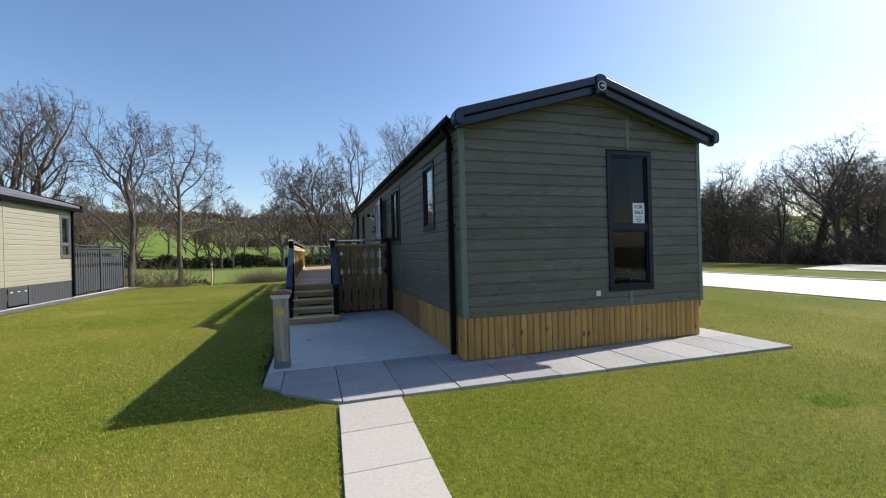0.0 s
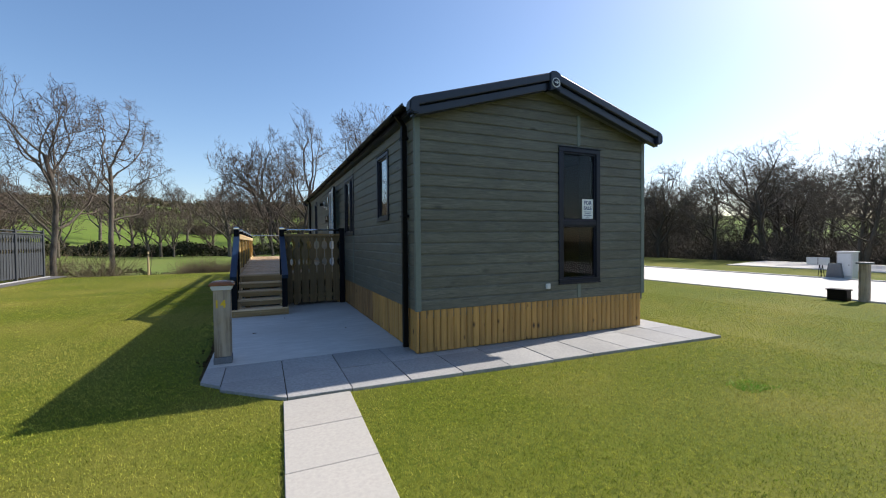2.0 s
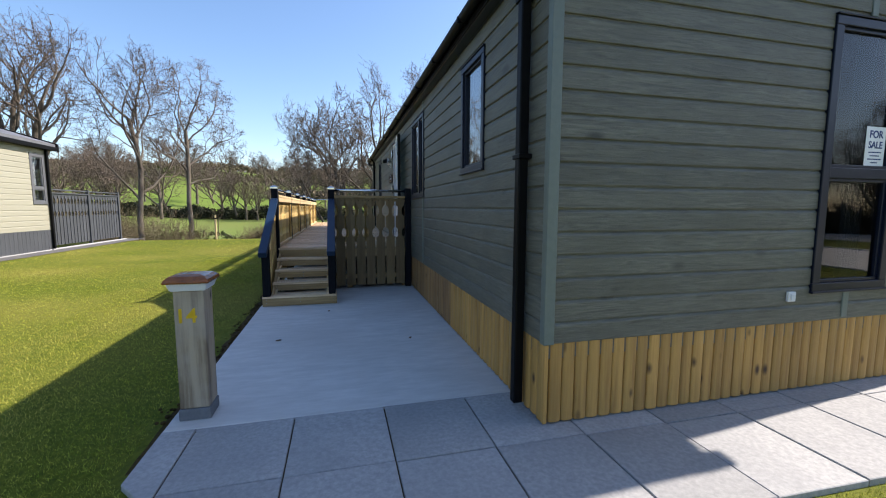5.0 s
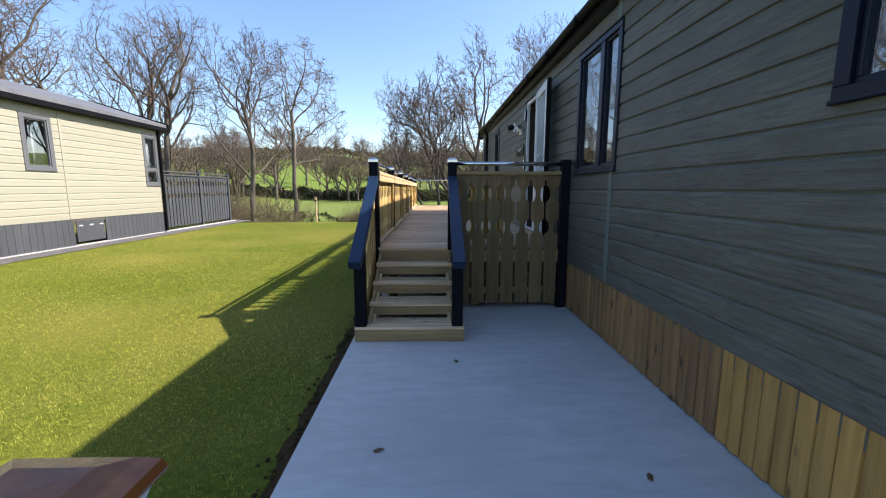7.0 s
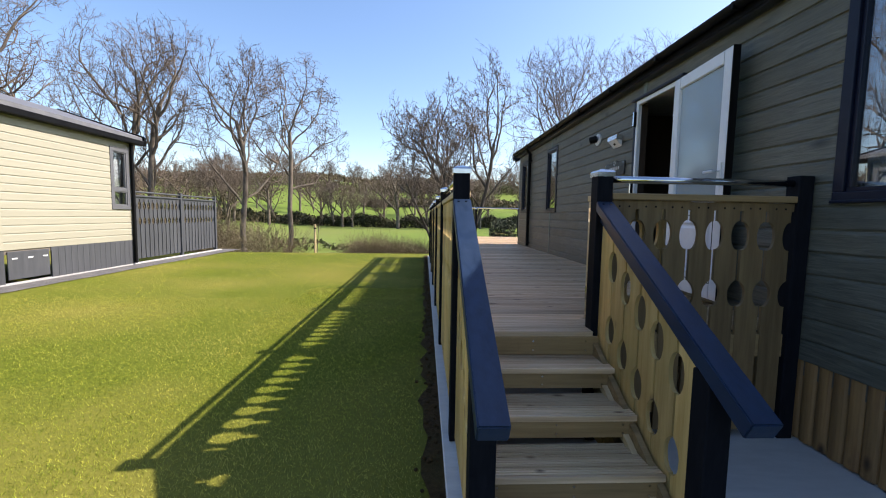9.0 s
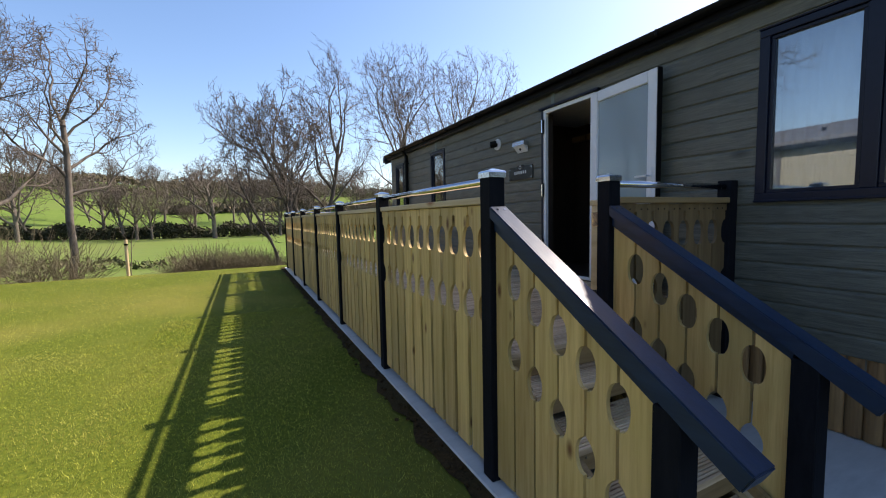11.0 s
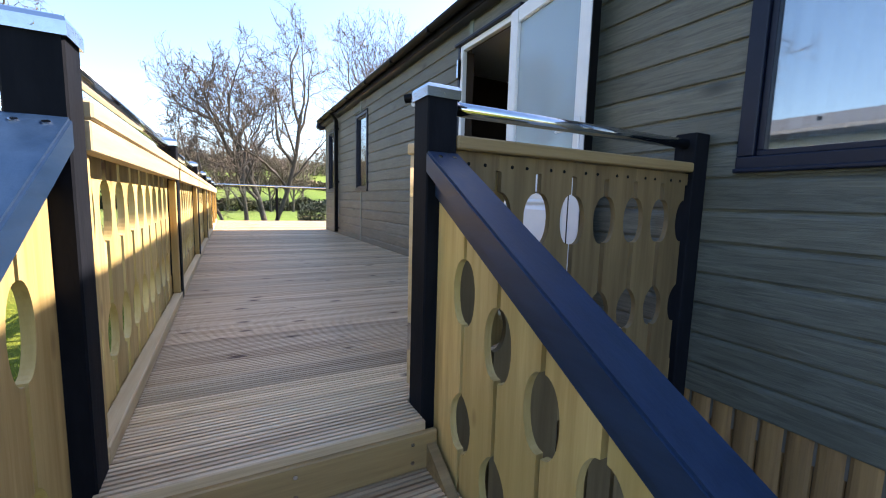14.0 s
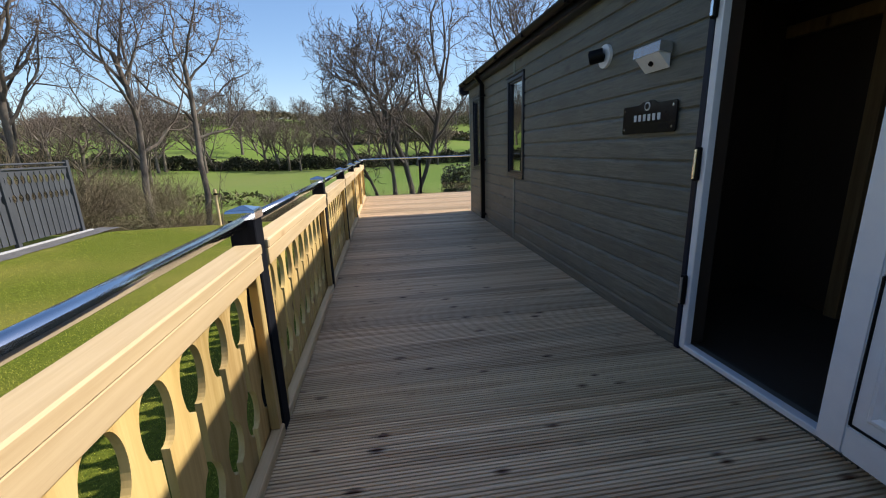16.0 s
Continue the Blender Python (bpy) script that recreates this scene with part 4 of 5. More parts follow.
# gate swung open behind the front panel
gate = thing("gate", -1.345, 4.752, DECK, "low timber fretwork gate standing open behind the balustrade panel", "gate")
swing = Matrix.Translation((-1.345, 4.752, 0)) @ Matrix.Rotation(radians(24), 4, "Z")
me_gate = fret_board(1.49, 1.49, 0.76, name="gate_board")
for k in range(4):
    piece("gate_board", me_gate, swing @ Vector((0.125 + k * 0.17, -0.012, 0)), gate, (0, 0, radians(24)))


def gate_part(name, bm, material, label=""):
    bmesh.ops.transform(bm, matrix=swing, verts=bm.verts[:])
    return part(name, bm, material, gate, label)


gate_part("gate_stile", rbox(0.0, 0.034, -0.012, 0.036, 0.74, 1.489, 0.003), M_RAIL)
gate_part("gate_stile", rbox(0.69, 0.724, -0.001, 0.036, 0.74, 1.489, 0.003), M_RAIL)
gate_part("gate_rail", rbox(0.035, 0.689, -0.001, 0.036, 1.37, 1.489, 0.003), M_RAIL)
gate_part("gate_rail", rbox(0.035, 0.689, -0.001, 0.036, 0.80, 0.87, 0.003), M_RAIL)
gate_part("gate_cap", rbox(-0.005, 0.73, -0.03, 0.045, 1.490, 1.525, 0.004), M_RAIL)
for zz in (0.86, 1.36):
    gate_part("hinge", rbox(-0.004, -0.0005, -0.010, 0.030, zz, zz + 0.09, 0.0005), M_STEEL)

# glazed end of the deck
glassrail = thing("glass_balustrade", 0.8, 15.95, DECK, "clear glass balustrade with black posts and steel top rail", "balustrade")
GX = [-2.05, -0.65, 0.80, 2.25, 3.75]
for xx in GX[1:]:
    post(xx, 15.93, DECK, 1.63, glassrail, half=0.03)
for a, b in zip(GX, GX[1:]):
    pane = part("glass_panel", rbox(a + 0.06, b - 0.06, 15.925, 15.935, DECK + 0.08, 1.58, 0.002), M_CLEAR, glassrail)
    pane.visible_shadow = False
part("steel_rail", tube([(-2.12, 15.93, 1.665), (3.80, 15.93, 1.665)], 0.0215, 16), M_STEEL, glassrail, smooth=True)
for a, b in zip((12.9, 14.4), (14.4, 15.9)):
    pane = part("glass_panel", rbox(3.745, 3.755, a + 0.06, b - 0.06, DECK + 0.08, 1.58, 0.002), M_CLEAR, glassrail)
    pane.visible_shadow = False
    post(3.75, a, DECK, 1.63, glassrail, half=0.03)
part("steel_rail", tube([(3.75, 12.9, 1.665), (3.75, 15.93, 1.665)], 0.0215, 16), M_STEEL, glassrail, smooth=True)

# ---- paving and path ----
paving = thing("paving", 0.8, -0.2, 0.0, "grey square paving slabs around the lodge's gable", "paving", kind="structure")


def slab(parent, outline, top=0.0, material=None):
    bm = prism(outline, top - 0.045, top, "z")
    bmesh.ops.bevel(bm, geom=[e for e in bm.edges if e.verts[0].co.z > top - 0.01 and e.verts[1].co.z > top - 0.01], offset=0.004, segments=1, affect="EDGES")
    part("slab", bm, material or M_SLAB, parent)


def front_edge(x):
    return -0.79 - 0.034 * (x + 1.0)


G = 0.004
cols = [-2.08, -1.512, -0.942, -0.372, 0.198, 0.768, 1.338, 1.908, 2.478, 3.048, 3.618, 4.19]
for k, (a, b) in enumerate(zip(cols, cols[1:])):
    mid = -0.16 - 0.015 * a
    fa, fb = front_edge(a), front_edge(b)
    slab(paving, [(a + G, 0.471), (b - G, 0.471), (b - G, mid + G), (a + G, mid + G)], random.uniform(-0.003, 0.002))
    if k == 0:
        slab(paving, [(a + G, mid - G), (b - G, mid - G), (b - G, fb), (-1.56, fb + 0.03), (a + G, -0.30)], -0.001)
    else:
        slab(paving, [(a + G, mid - G), (b - G, mid - G), (b - G, fb), (a + G, fa)], random.uniform(-0.003, 0.002))
slab(paving, [(-2.27, 0.471), (-2.08 - G, 0.471), (-2.08 - G, -0.20), (-2.27, 0.0)], 0.0)
bm = prism([(-2.25, 0.03), (-2.25, 0.46), (4.17, 0.46), (4.17, front_edge(4.2) + 0.02), (-1.0, front_edge(-1.0) + 0.02), (-1.54, front_edge(-1.6) + 0.05)], -0.10, -0.012, "z")
part("bedding", bm, M_SOIL, paving)
pathway = thing("garden_path", -1.30, -2.0, 0.0, "narrow straight path of pale slabs across the lawn", "path", kind="structure")
y = -0.845
while y > -12:
    x = -1.262 + (y + 0.84) * 0.035
    s = random.uniform(-0.004, 0.004)
    slab(pathway, [(x - 0.288 + s, y), (x + 0.284 + s, y), (x + 0.284 + s - 0.02, y - 0.585), (x - 0.288 + s - 0.02, y - 0.585)], random.uniform(-0.006, -0.002), M_PATH)
    y -= 0.590

# ---- the neighbouring cream lodge ----
NX, NY0, NY1 = -9.85, 1.2, 13.04
cream = thing("cream_lodge", NX - 2, 7.3, 0.0, "neighbouring lodge with cream boards and dark grey skirting", "lodge")
C_HOLES = [(8.80, 9.47, 1.72, 2.86), (12.30, 12.88, 1.42, 2.88)]
shell(cream, C_HOLES, NY0, NY1, 0.55, 3.06, NX - 0.09, NX - 0.004, "y", M_SHELL)
shell(cream, [], NX - 3.7, NX - 0.09, 0.55, 3.06, NY1 - 0.09, NY1 - 0.004, "x", M_SHELL)
shell(cream, [], NX - 3.7, NX - 0.09, 0.55, 3.06, NY0 + 0.004, NY0 + 0.09, "x", M_SHELL)
shell(cream, [], NY0, NY1, 0.55, 3.06, NX - 3.78, NX - 3.70, "y", M_SHELL)
clad(cream, C_HOLES, NY0, NY1 - 0.05, 0.63, 3.06, NX, "y", 1, M_CREAM, course=0.15)
clad(cream, [], NX - 3.7, NX - 0.03, 0.63, 3.06, NY1, "x", 1, M_CREAM, course=0.15)
part("joint_strip", rbox(NX + 0.012, NX + 0.028, 9.66, 9.73, 0.63, 3.06, 0.004), M_CREAM, cream)
part("corner_trim", rbox(NX - 0.04, NX + 0.030, NY1 - 0.05, NY1 + 0.03, 0.60, 3.08, 0.006), M_CREAM, cream)
me = mesh_of("skirt_board", prism([(0.0, -0.075), (0.022, -0.075), (0.024, 0.07), (0.018, 0.075), (0.0, 0.075)], 0.02, 0.632, "z"), M_GREY)
for k in range(78):
    yy = NY0 + 0.08 + k * 0.1525
    if not 9.80 < yy < 10.60:
        piece("skirt_board", me, (NX - 0.008, yy, 0.0), cream)
part("skirt_hatch", rbox(NX + 0.004, NX + 0.026, 9.79, 10.60, 0.09, 0.60, 0.005), M_GREY, cream)
for k in range(3):
    part("hatch_vent", rbox(NX + 0.026, NX + 0.032, 9.86 + k * 0.30, 9.96 + k * 0.30, 0.46, 0.485, 0.002), M_WHITE, cream)
M_WINGREY = surf("grey_window_frame", (0.085, 0.09, 0.10), (0.10, 0.105, 0.115), rough=0.4, scale=20, bump=0.03)
for h in C_HOLES:
    win = window(h, "y", NX, 1, parent=cream, transom=None if h[0] < 10 else 1.88, frame_w=0.085, material=M_WINGREY)
    if h[0] > 10:
        curtain(win, "y", NX - 0.14, h[0] - 0.05, h[1] + 0.05, h[2], h[3], waves=9, amp=0.012)
    else:
        curtain(win, "y", NX - 0.25, h[0] - 0.05, h[0] + 0.25, h[2], h[3], waves=4)
        curtain(win, "y", NX - 0.25, h[1] - 0.2, h[1] + 0.05, h[2], h[3], waves=4)
part("room_back", rbox(NX - 1.3, NX - 1.25, NY0 + 0.1, NY1 - 0.1, 0.6, 3.05, 0.003), M_INTERIOR, cream)
part("roof", prism([(NX + 0.17, 3.08), (NX + 0.17, 3.25), (NX - 1.89, 3.90), (NX - 3.95, 3.25), (NX - 3.95, 3.08), (NX - 3.7, 3.07), (NX - 0.05, 3.07)], NY0 - 0.15, NY1 + 0.17, "y"), M_ROOFGREY, cream, "grey sheet roof")
part("eave_fascia", rbox(NX + 0.171, NX + 0.215, NY0 - 0.16, NY1 + 0.20, 3.04, 3.16, 0.012, 2), M_GUTTER, cream)
part("eave_soffit", rbox(NX + 0.03, NX + 0.17, NY0 - 0.15, NY1 + 0.17, 3.04, 3.068, 0.003), M_GUTTER, cream)
part("gable_fascia", prism([(NX + 0.215, 3.03), (NX + 0.215, 3.27), (NX - 1.89, 3.93), (NX - 1.89, 3.65)], NY1 + 0.172, NY1 + 0.25, "y"), M_GUTTER, cream)
part("downpipe", rbox(NX + 0.035, NX + 0.10, NY1 - 0.13, NY1 - 0.06, 0.05, 3.04, 0.008), M_GUTTER, cream)
part("vent_pipe", tube([(NX - 0.75, 8.2, 3.4), (NX - 0.75, 8.2, 3.62)], 0.05), M_GUTTER, cream)

gfence = thing("grey_fence", NX - 0.1, 15.4, 0.0, "dark grey painted fretwork fence beside the cream lodge", "fence")
me_grey = me_fret.copy()
me_grey.materials.clear()
me_grey.materials.append(M_GREY)
for yy in (13.16, 15.20, 17.24):
    post(NX - 0.1, yy, 0.0, 1.93, gfence, capped=False, material=M_GREY)
for a in (13.21, 15.25):
    for k in range(11):
        piece("fret_board", me_grey, (NX - 0.1, a + 1.94 * (k + 0.5) / 11, 0.05), gfence, (0, 0, math.pi / 2)).scale = (1.045, 1, 1.13)
    part("top_rail", rbox(NX - 0.15, NX - 0.05, a, a + 1.94, 1.745, 1.785, 0.004), M_GREY, gfence)
    part("steel_rail", tube([(NX - 0.1, a, 1.87), (NX - 0.1, a + 1.94, 1.87)], 0.022), M_GREY, gfence)
M_GRAVEL = surf("grey_gravel", (0.115, 0.113, 0.115), (0.055, 0.055, 0.058), (0.135, 0.13, 0.125), rough=0.9, scale=45, big=4, bump=0.8, dist=0.02)
bm = bmesh.new()
row = [(-9.93, -9.38 + 0.10 * noise.noise((0, k * 0.7, 2))) for k in range(70)]
lo = [bm.verts.new((a, 0.6 + k * 0.25, 0.0)) for k, (a, b) in enumerate(row)]
hi = [bm.verts.new((b, 0.6 + k * 0.25, -0.022)) for k, (a, b) in enumerate(row)]
for k in range(69):
    bm.faces.new((lo[k], hi[k], hi[k + 1], lo[k + 1]))
bmesh.ops.recalc_face_normals(bm, faces=bm.faces[:])
tagged(part("gravel_strip", bm, M_GRAVEL), "grey gravel strip along the cream lodge", "gravel", kind="structure")
tagged(part("edging", rbox(-9.93, -9.83, 0.6, 17.5, -0.06, 0.03, 0.01), M_SLAB), "pale concrete edging under the grey skirting", "edging", kind="structure")

# ---- road, verge, services on the far side ----
def ribbon(name, outline, material, label, category, z=0.0, thick=0.08):
    return tagged(part(name, prism(outline, z - thick, z, "z"), material), label, category, kind="structure")


ribbon("road", [(10.15, -60), (15.45, -60), (15.45, 42), (10.15, 42)], M_ROAD, "pale sunlit concrete site road", "road", -0.005)
ribbon("parking_pad", [(20.2, -14), (25.5, -14), (25.5, 9.6), (20.2, 8.6)], M_ROAD, "pale concrete parking pad beyond the verge", "pad", 0.005)
ribbon("kerb", [(15.451, -60), (15.58, -60), (15.58, 42), (15.451, 42)], M_CONC, "low concrete kerb along the road", "kerb", 0.03)
M_CABINET = surf("light_grey_cabinet", (0.55, 0.56, 0.57), (0.50, 0.51, 0.52), rough=0.5, scale=8, bump=0.05)
cab = thing("service_cabinet", 16.0, 2.25, 0.0, "pale grey service cabinet standing beside the road", "cabinet")
part("cabinet_body", rbox(15.75, 16.15, 2.02, 2.42, -0.04, 0.86, 0.01), M_CABINET, cab)
part("cabinet_door", rbox(15.735, 15.75, 2.06, 2.38, 0.10, 0.80, 0.006), M_WHITE, cab)
part("cabinet_lid", rbox(15.72, 16.18, 1.99, 2.45, 0.86, 0.90, 0.012), M_CABINET, cab)
part("side_cover", prism([(2.20, -0.04), (2.66, -0.04), (2.58, 0.50), (2.28, 0.50)], 15.62, 15.733, "x"), M_GREYSTONE, cab)
part("cabinet_lock", disc((15.735, 2.10, 0.45), (-1, 0, 0), 0.014, 0.01, 10), M_GUTTER, cab)
board = thing("site_board", 16.2, 3.1, 0.0, "low white site board on a wire stand", "sign")
part("board_panel", rbox(16.18, 16.22, 2.78, 3.43, 0.40, 0.66, 0.006), M_WHITE, board)
part("board_edge", rbox(16.17, 16.179, 3.09, 3.105, 0.41, 0.65, 0.002), M_GREYSTONE, board)
for yy in (2.98, 3.06):
    part("stand_leg", tube([(16.2, yy, 0.40), (16.1, yy, -0.03)], 0.010, 8), M_GUTTER, board)
    part("stand_leg", tube([(16.2, yy, 0.40), (16.35, yy, -0.03)], 0.010, 8), M_GUTTER, board)
mpost = thing("meter_post", 10.2, -0.25, 0.0, "round weathered timber service post with a flat lid", "post")
part("post_shaft", tube([(10.2, -0.28, -0.04), (10.2, -0.28, 0.78)], 0.095, 20), M_POST, mpost, smooth=False)
part("post_lid", tube([(10.2, -0.28, 0.78), (10.2, -0.28, 0.82)], 0.145, 20), M_GREYSTONE, mpost)
dbox = thing("drain_box", 10.0, 0.05, 0.0, "low black plastic box at the road edge", "box")
part("box_body", rbox(9.90, 10.12, -0.10, 0.24, -0.04, 0.19, 0.012), M_GUTTER, dbox)
part("box_lid", rbox(9.88, 10.14, -0.12, 0.26, 0.19, 0.215, 0.008), M_GUTTER, dbox)

# ---- trees ----
M_BARK = surf("pale_bark", (0.130, 0.104, 0.080), (0.058, 0.046, 0.035), (0.20, 0.172, 0.135), rough=0.9, scale=12, stretch=(1, 1, 0.3), big=1.5, bump=0.7, dist=0.02)
M_TWIG = surf("brown_twigs", (0.076, 0.058, 0.045), (0.125, 0.094, 0.070), rough=0.9, scale=3, bump=0)
M_DARKBARK = surf("dark_bark", (0.075, 0.060, 0.047), (0.11, 0.088, 0.068), (0.06, 0.06, 0.04), rough=0.9, scale=8, stretch=(1, 1, 0.3), bump=0.6, dist=0.02)
M_SCRUB = surf("dry_scrub", (0.105, 0.080, 0.046), (0.165, 0.127, 0.074), (0.085, 0.090, 0.032), rough=0.9, scale=0.8, big=0.3, bump=0)
M_LEAF = surf("young_leaves", (0.06, 0.075, 0.02), (0.10, 0.11, 0.03), (0.11, 0.085, 0.04), rough=0.8, scale=0.6, big=0.15, bump=0)


class Limbs:
    """Collects tapered tubes into one mesh."""

    def __init__(self):
        self.verts, self.faces = [], []

    def tube(self, pts, radii, sides):
        base = len(self.verts)
        for i, p in enumerate(pts):
            d = pts[min(i + 1, len(pts) - 1)] - pts[max(i - 1, 0)]
            u = d.orthogonal().normalized()
            w = d.cross(u).normalized()
            for k in range(sides):
                a = k * math.tau / sides
                self.verts.append(p + radii[i] * (math.cos(a) * u + math.sin(a) * w))
        for i in range(len(pts) - 1):
            for k in range(sides):
                a, b = base + i * sides + k, base + i * sides + (k + 1) % sides
                self.faces.append((a, b, b + sides, a + sides))

    def mesh(self, name, material, smooth=True):
        me = bpy.data.meshes.new(name)
        me.from_pydata(self.verts, [], self.faces)
        me.materials.append(material)
        if smooth:
            me.polygons.foreach_set("use_smooth", [True] * len(self.faces))
        return me


def grow(rng, wood, twigs, start, way, length, radius, level, spec):
    """One limb and, from it, its smaller limbs. spec holds lists by level: kids, angle, ratio, first."""
    levels = len(spec["kids"])
    n = (6, 7, 5, 4, 3, 2)[level]
    pts, radii = [start], [radius]
    d = way.normalized()
    end = 0.60 if level == 0 else 0.30
    for i in range(n):
        jit = Vector((rng.gauss(0, 1), rng.gauss(0, 1), rng.gauss(0, 1))) * spec["wander"] * (0.4, 0.85, 1.1, 1.25, 1.25, 1.25)[level]
        d = (d + jit + Vector((0, 0, spec["lift"] * (0.5, 1.6, 1.6, 2.0, 2.0, 2.0)[level]))).normalized()
        pts.append(pts[-1] + d * (length / n))
        radii.append(radius * (1 - (i + 1) / n * (1 - end)))
    (wood if level < 2 else twigs).tube(pts, radii, (8, 6, 5, 3, 3, 3)[level])
    if level == levels:
        return
    count, first = spec["kids"][level], spec["first"][min(level, len(spec["first"]) - 1)]
    for k in range(count):
        f = min(first + (1 - first) * (k + rng.random() * 0.8) / max(count - 1, 1), 0.999)
        i = min(int(f * n), n - 1)
        p = pts[i].lerp(pts[i + 1], f * n - i)
        along = (pts[i + 1] - pts[i]).normalized()
        u = along.orthogonal().normalized()
        u.rotate(Matrix.Rotation(k * 2.4 + rng.random() * 1.3, 3, along))
        ang = radians(spec["angle"] + rng.uniform(-15, 15)) * (1.0 if f < 0.9 else 0.65)
        nd = along * math.cos(ang) + u * math.sin(ang)
        r = radii[i] * (rng.uniform(0.50, 0.74) if level == 0 else rng.uniform(0.42, 0.66))
        if level + 1 >= 3:
            r = max(r, spec["thin"])
        ratio = spec["reach"] if level == 0 else spec["ratio"]
        grow(rng, wood, twigs, p, nd, length * ratio * rng.uniform(0.75, 1.15) * (1.2 - 0.4 * f), r, level + 1, spec)


def tree_meshes(seed, height, stems, bark, twig, kids=(9, 7, 6, 5), lean=0.05, bare=0.55, wander=0.13, lift=0.05, angle=40, ratio=0.52, reach=0.62, thin=0.009, girth=0.0112, round_out=0.27):
    """A bare tree: tapered limbs whose crown closes to a rounded outline."""
    rng = random.Random(seed)
    wood, twigs = Limbs(), Limbs()
    spec = dict(wander=wander, lift=lift, kids=kids, angle=angle, ratio=ratio, reach=reach, first=(bare, 0.25, 0.2), thin=thin)
    for s in range(stems):
        a = s * math.tau / max(stems, 1) + rng.random()
        tilt = (0.05 + 0.08 * rng.random()) if stems > 1 else lean
        h = height * rng.uniform(0.85, 1.0)
        at = Vector((math.cos(a), math.sin(a), 0)) * (0.22 if stems > 1 else 0)
        at.z = -0.6
        grow(rng, wood, twigs, at, Vector((math.cos(a) * tilt, math.sin(a) * tilt, 1)), h * 0.62, height * girth * (0.72 if stems > 1 else 1), 0, spec)
    height *= 1.16
    up = height * 1.12 / max(v.z for v in twigs.verts)
    middle = Vector((0, 0, height * 0.60))
    core = wood.verts[8 * 6 - 1]
    middle.x, middle.y = core.x * up * 0.8, core.y * up * 0.8
    size = Vector((height * round_out, height * round_out, height * 0.40))
    for limbs in (wood, twigs):
        out = []
        for v in limbs.verts:
            p = Vector((v.x * up, v.y * up, v.z * up if v.z > 0 else v.z))
            q = p - middle
            r = math.sqrt((q.x / size.x) ** 2 + (q.y / size.y) ** 2 + (q.z / size.z) ** 2)
            if r > 0.62 and (q.z > -0.25 * height or math.hypot(q.x, q.y) > 0.1 * height):
                p = middle + q * ((0.62 + 0.75 * math.tanh((r - 0.62) / 0.85)) / r)
            out.append(p)
        limbs.verts = out
    return wood.mesh("trunk", bark), twigs.mesh("crown", twig)


def plant(name, x, y, meshes, label, category="tree", group="", scale=1.0, turn=0.0, z=None):
    t = thing(name, x, y, ground_z(x, y) if z is None else z, label, category, group)
    t.rotation_euler = (0, 0, turn)
    t.scale = (scale, scale, scale)
    for part_name, me in zip(("trunk", "crown"), meshes):
        ob = new(part_name, me)
        ob.parent = t
    return t


A = "bare-branched tree with pale bark on the bank"
near = dict(bark=M_BARK, twig=M_TWIG, thin=0.0108)
plant("tree", -10.4, 26.0, tree_meshes(11, 10.2, 1, bare=0.62, lean=0.02, wander=0.26, lift=0.03, angle=52, round_out=0.23, kids=(8, 7, 6, 5), **near), A, group="bank trees")
plant("tree", -12.9, 26.5, tree_meshes(12, 11.6, 1, bare=0.45, lean=0.10, wander=0.19, angle=42, round_out=0.19, **near), A, group="bank trees", turn=2.6)
plant("tree", -19.7, 26.4, tree_meshes(13, 12.2, 1, bare=0.5, wander=0.2, angle=42, round_out=0.19, **near), A, group="bank trees", turn=1.0)
plant("tree", -17.9, 26.6, tree_meshes(14, 12.0, 1, bare=0.42, wander=0.2, angle=44, round_out=0.22, **near), A, group="bank trees", turn=0.4)
plant("tree", -22.6, 24.5, tree_meshes(15, 14.0, 1, bare=0.5, wander=0.24, lift=0.02, angle=52, round_out=0.34, **near), A, group="bank trees", turn=4.0)
plant("tree", -27.0, 26.0, tree_meshes(16, 14.6, 1, bare=0.5, wander=0.2, angle=46, **near), A, group="bank trees", turn=3.0)
plant("tree", -21.5, 17.0, tree_meshes(17, 12.5, 1, bare=0.5, wander=0.24, lift=0.02, angle=54, round_out=0.36, **near), "bare-branched tree rising behind the cream lodge", group="bank trees", turn=1.5)
B = "many-stemmed bare tree behind the deck"
plant("tree", -1.3, 24.5, tree_meshes(21, 7.6, 3, kids=(5, 6, 6, 5), bare=0.42, wander=0.2, angle=46, round_out=0.34, bark=M_DARKBARK, twig=M_TWIG, thin=0.0108, girth=0.013), B, turn=0.9)
plant("tree", 0.25, 25.6, tree_meshes(22, 10.6, 2, kids=(7, 7, 6, 5), bare=0.48, wander=0.19, angle=46, round_out=0.30, bark=M_DARKBARK, twig=M_TWIG, thin=0.0108, girth=0.015), B, turn=2.2)
plant("tree", 5.3, 27.0, tree_meshes(23, 12.4, 2, kids=(7, 7, 6, 5), bare=0.5, wander=0.18, angle=44, **near), "bare-branched tree rising behind the lodge roof", group="bank trees")
plant("tree", 11.0, 29.0, tree_meshes(24, 14.2, 1, bare=0.5, wander=0.18, angle=44, **near), "bare-branched tree rising behind the lodge roof", group="bank trees")

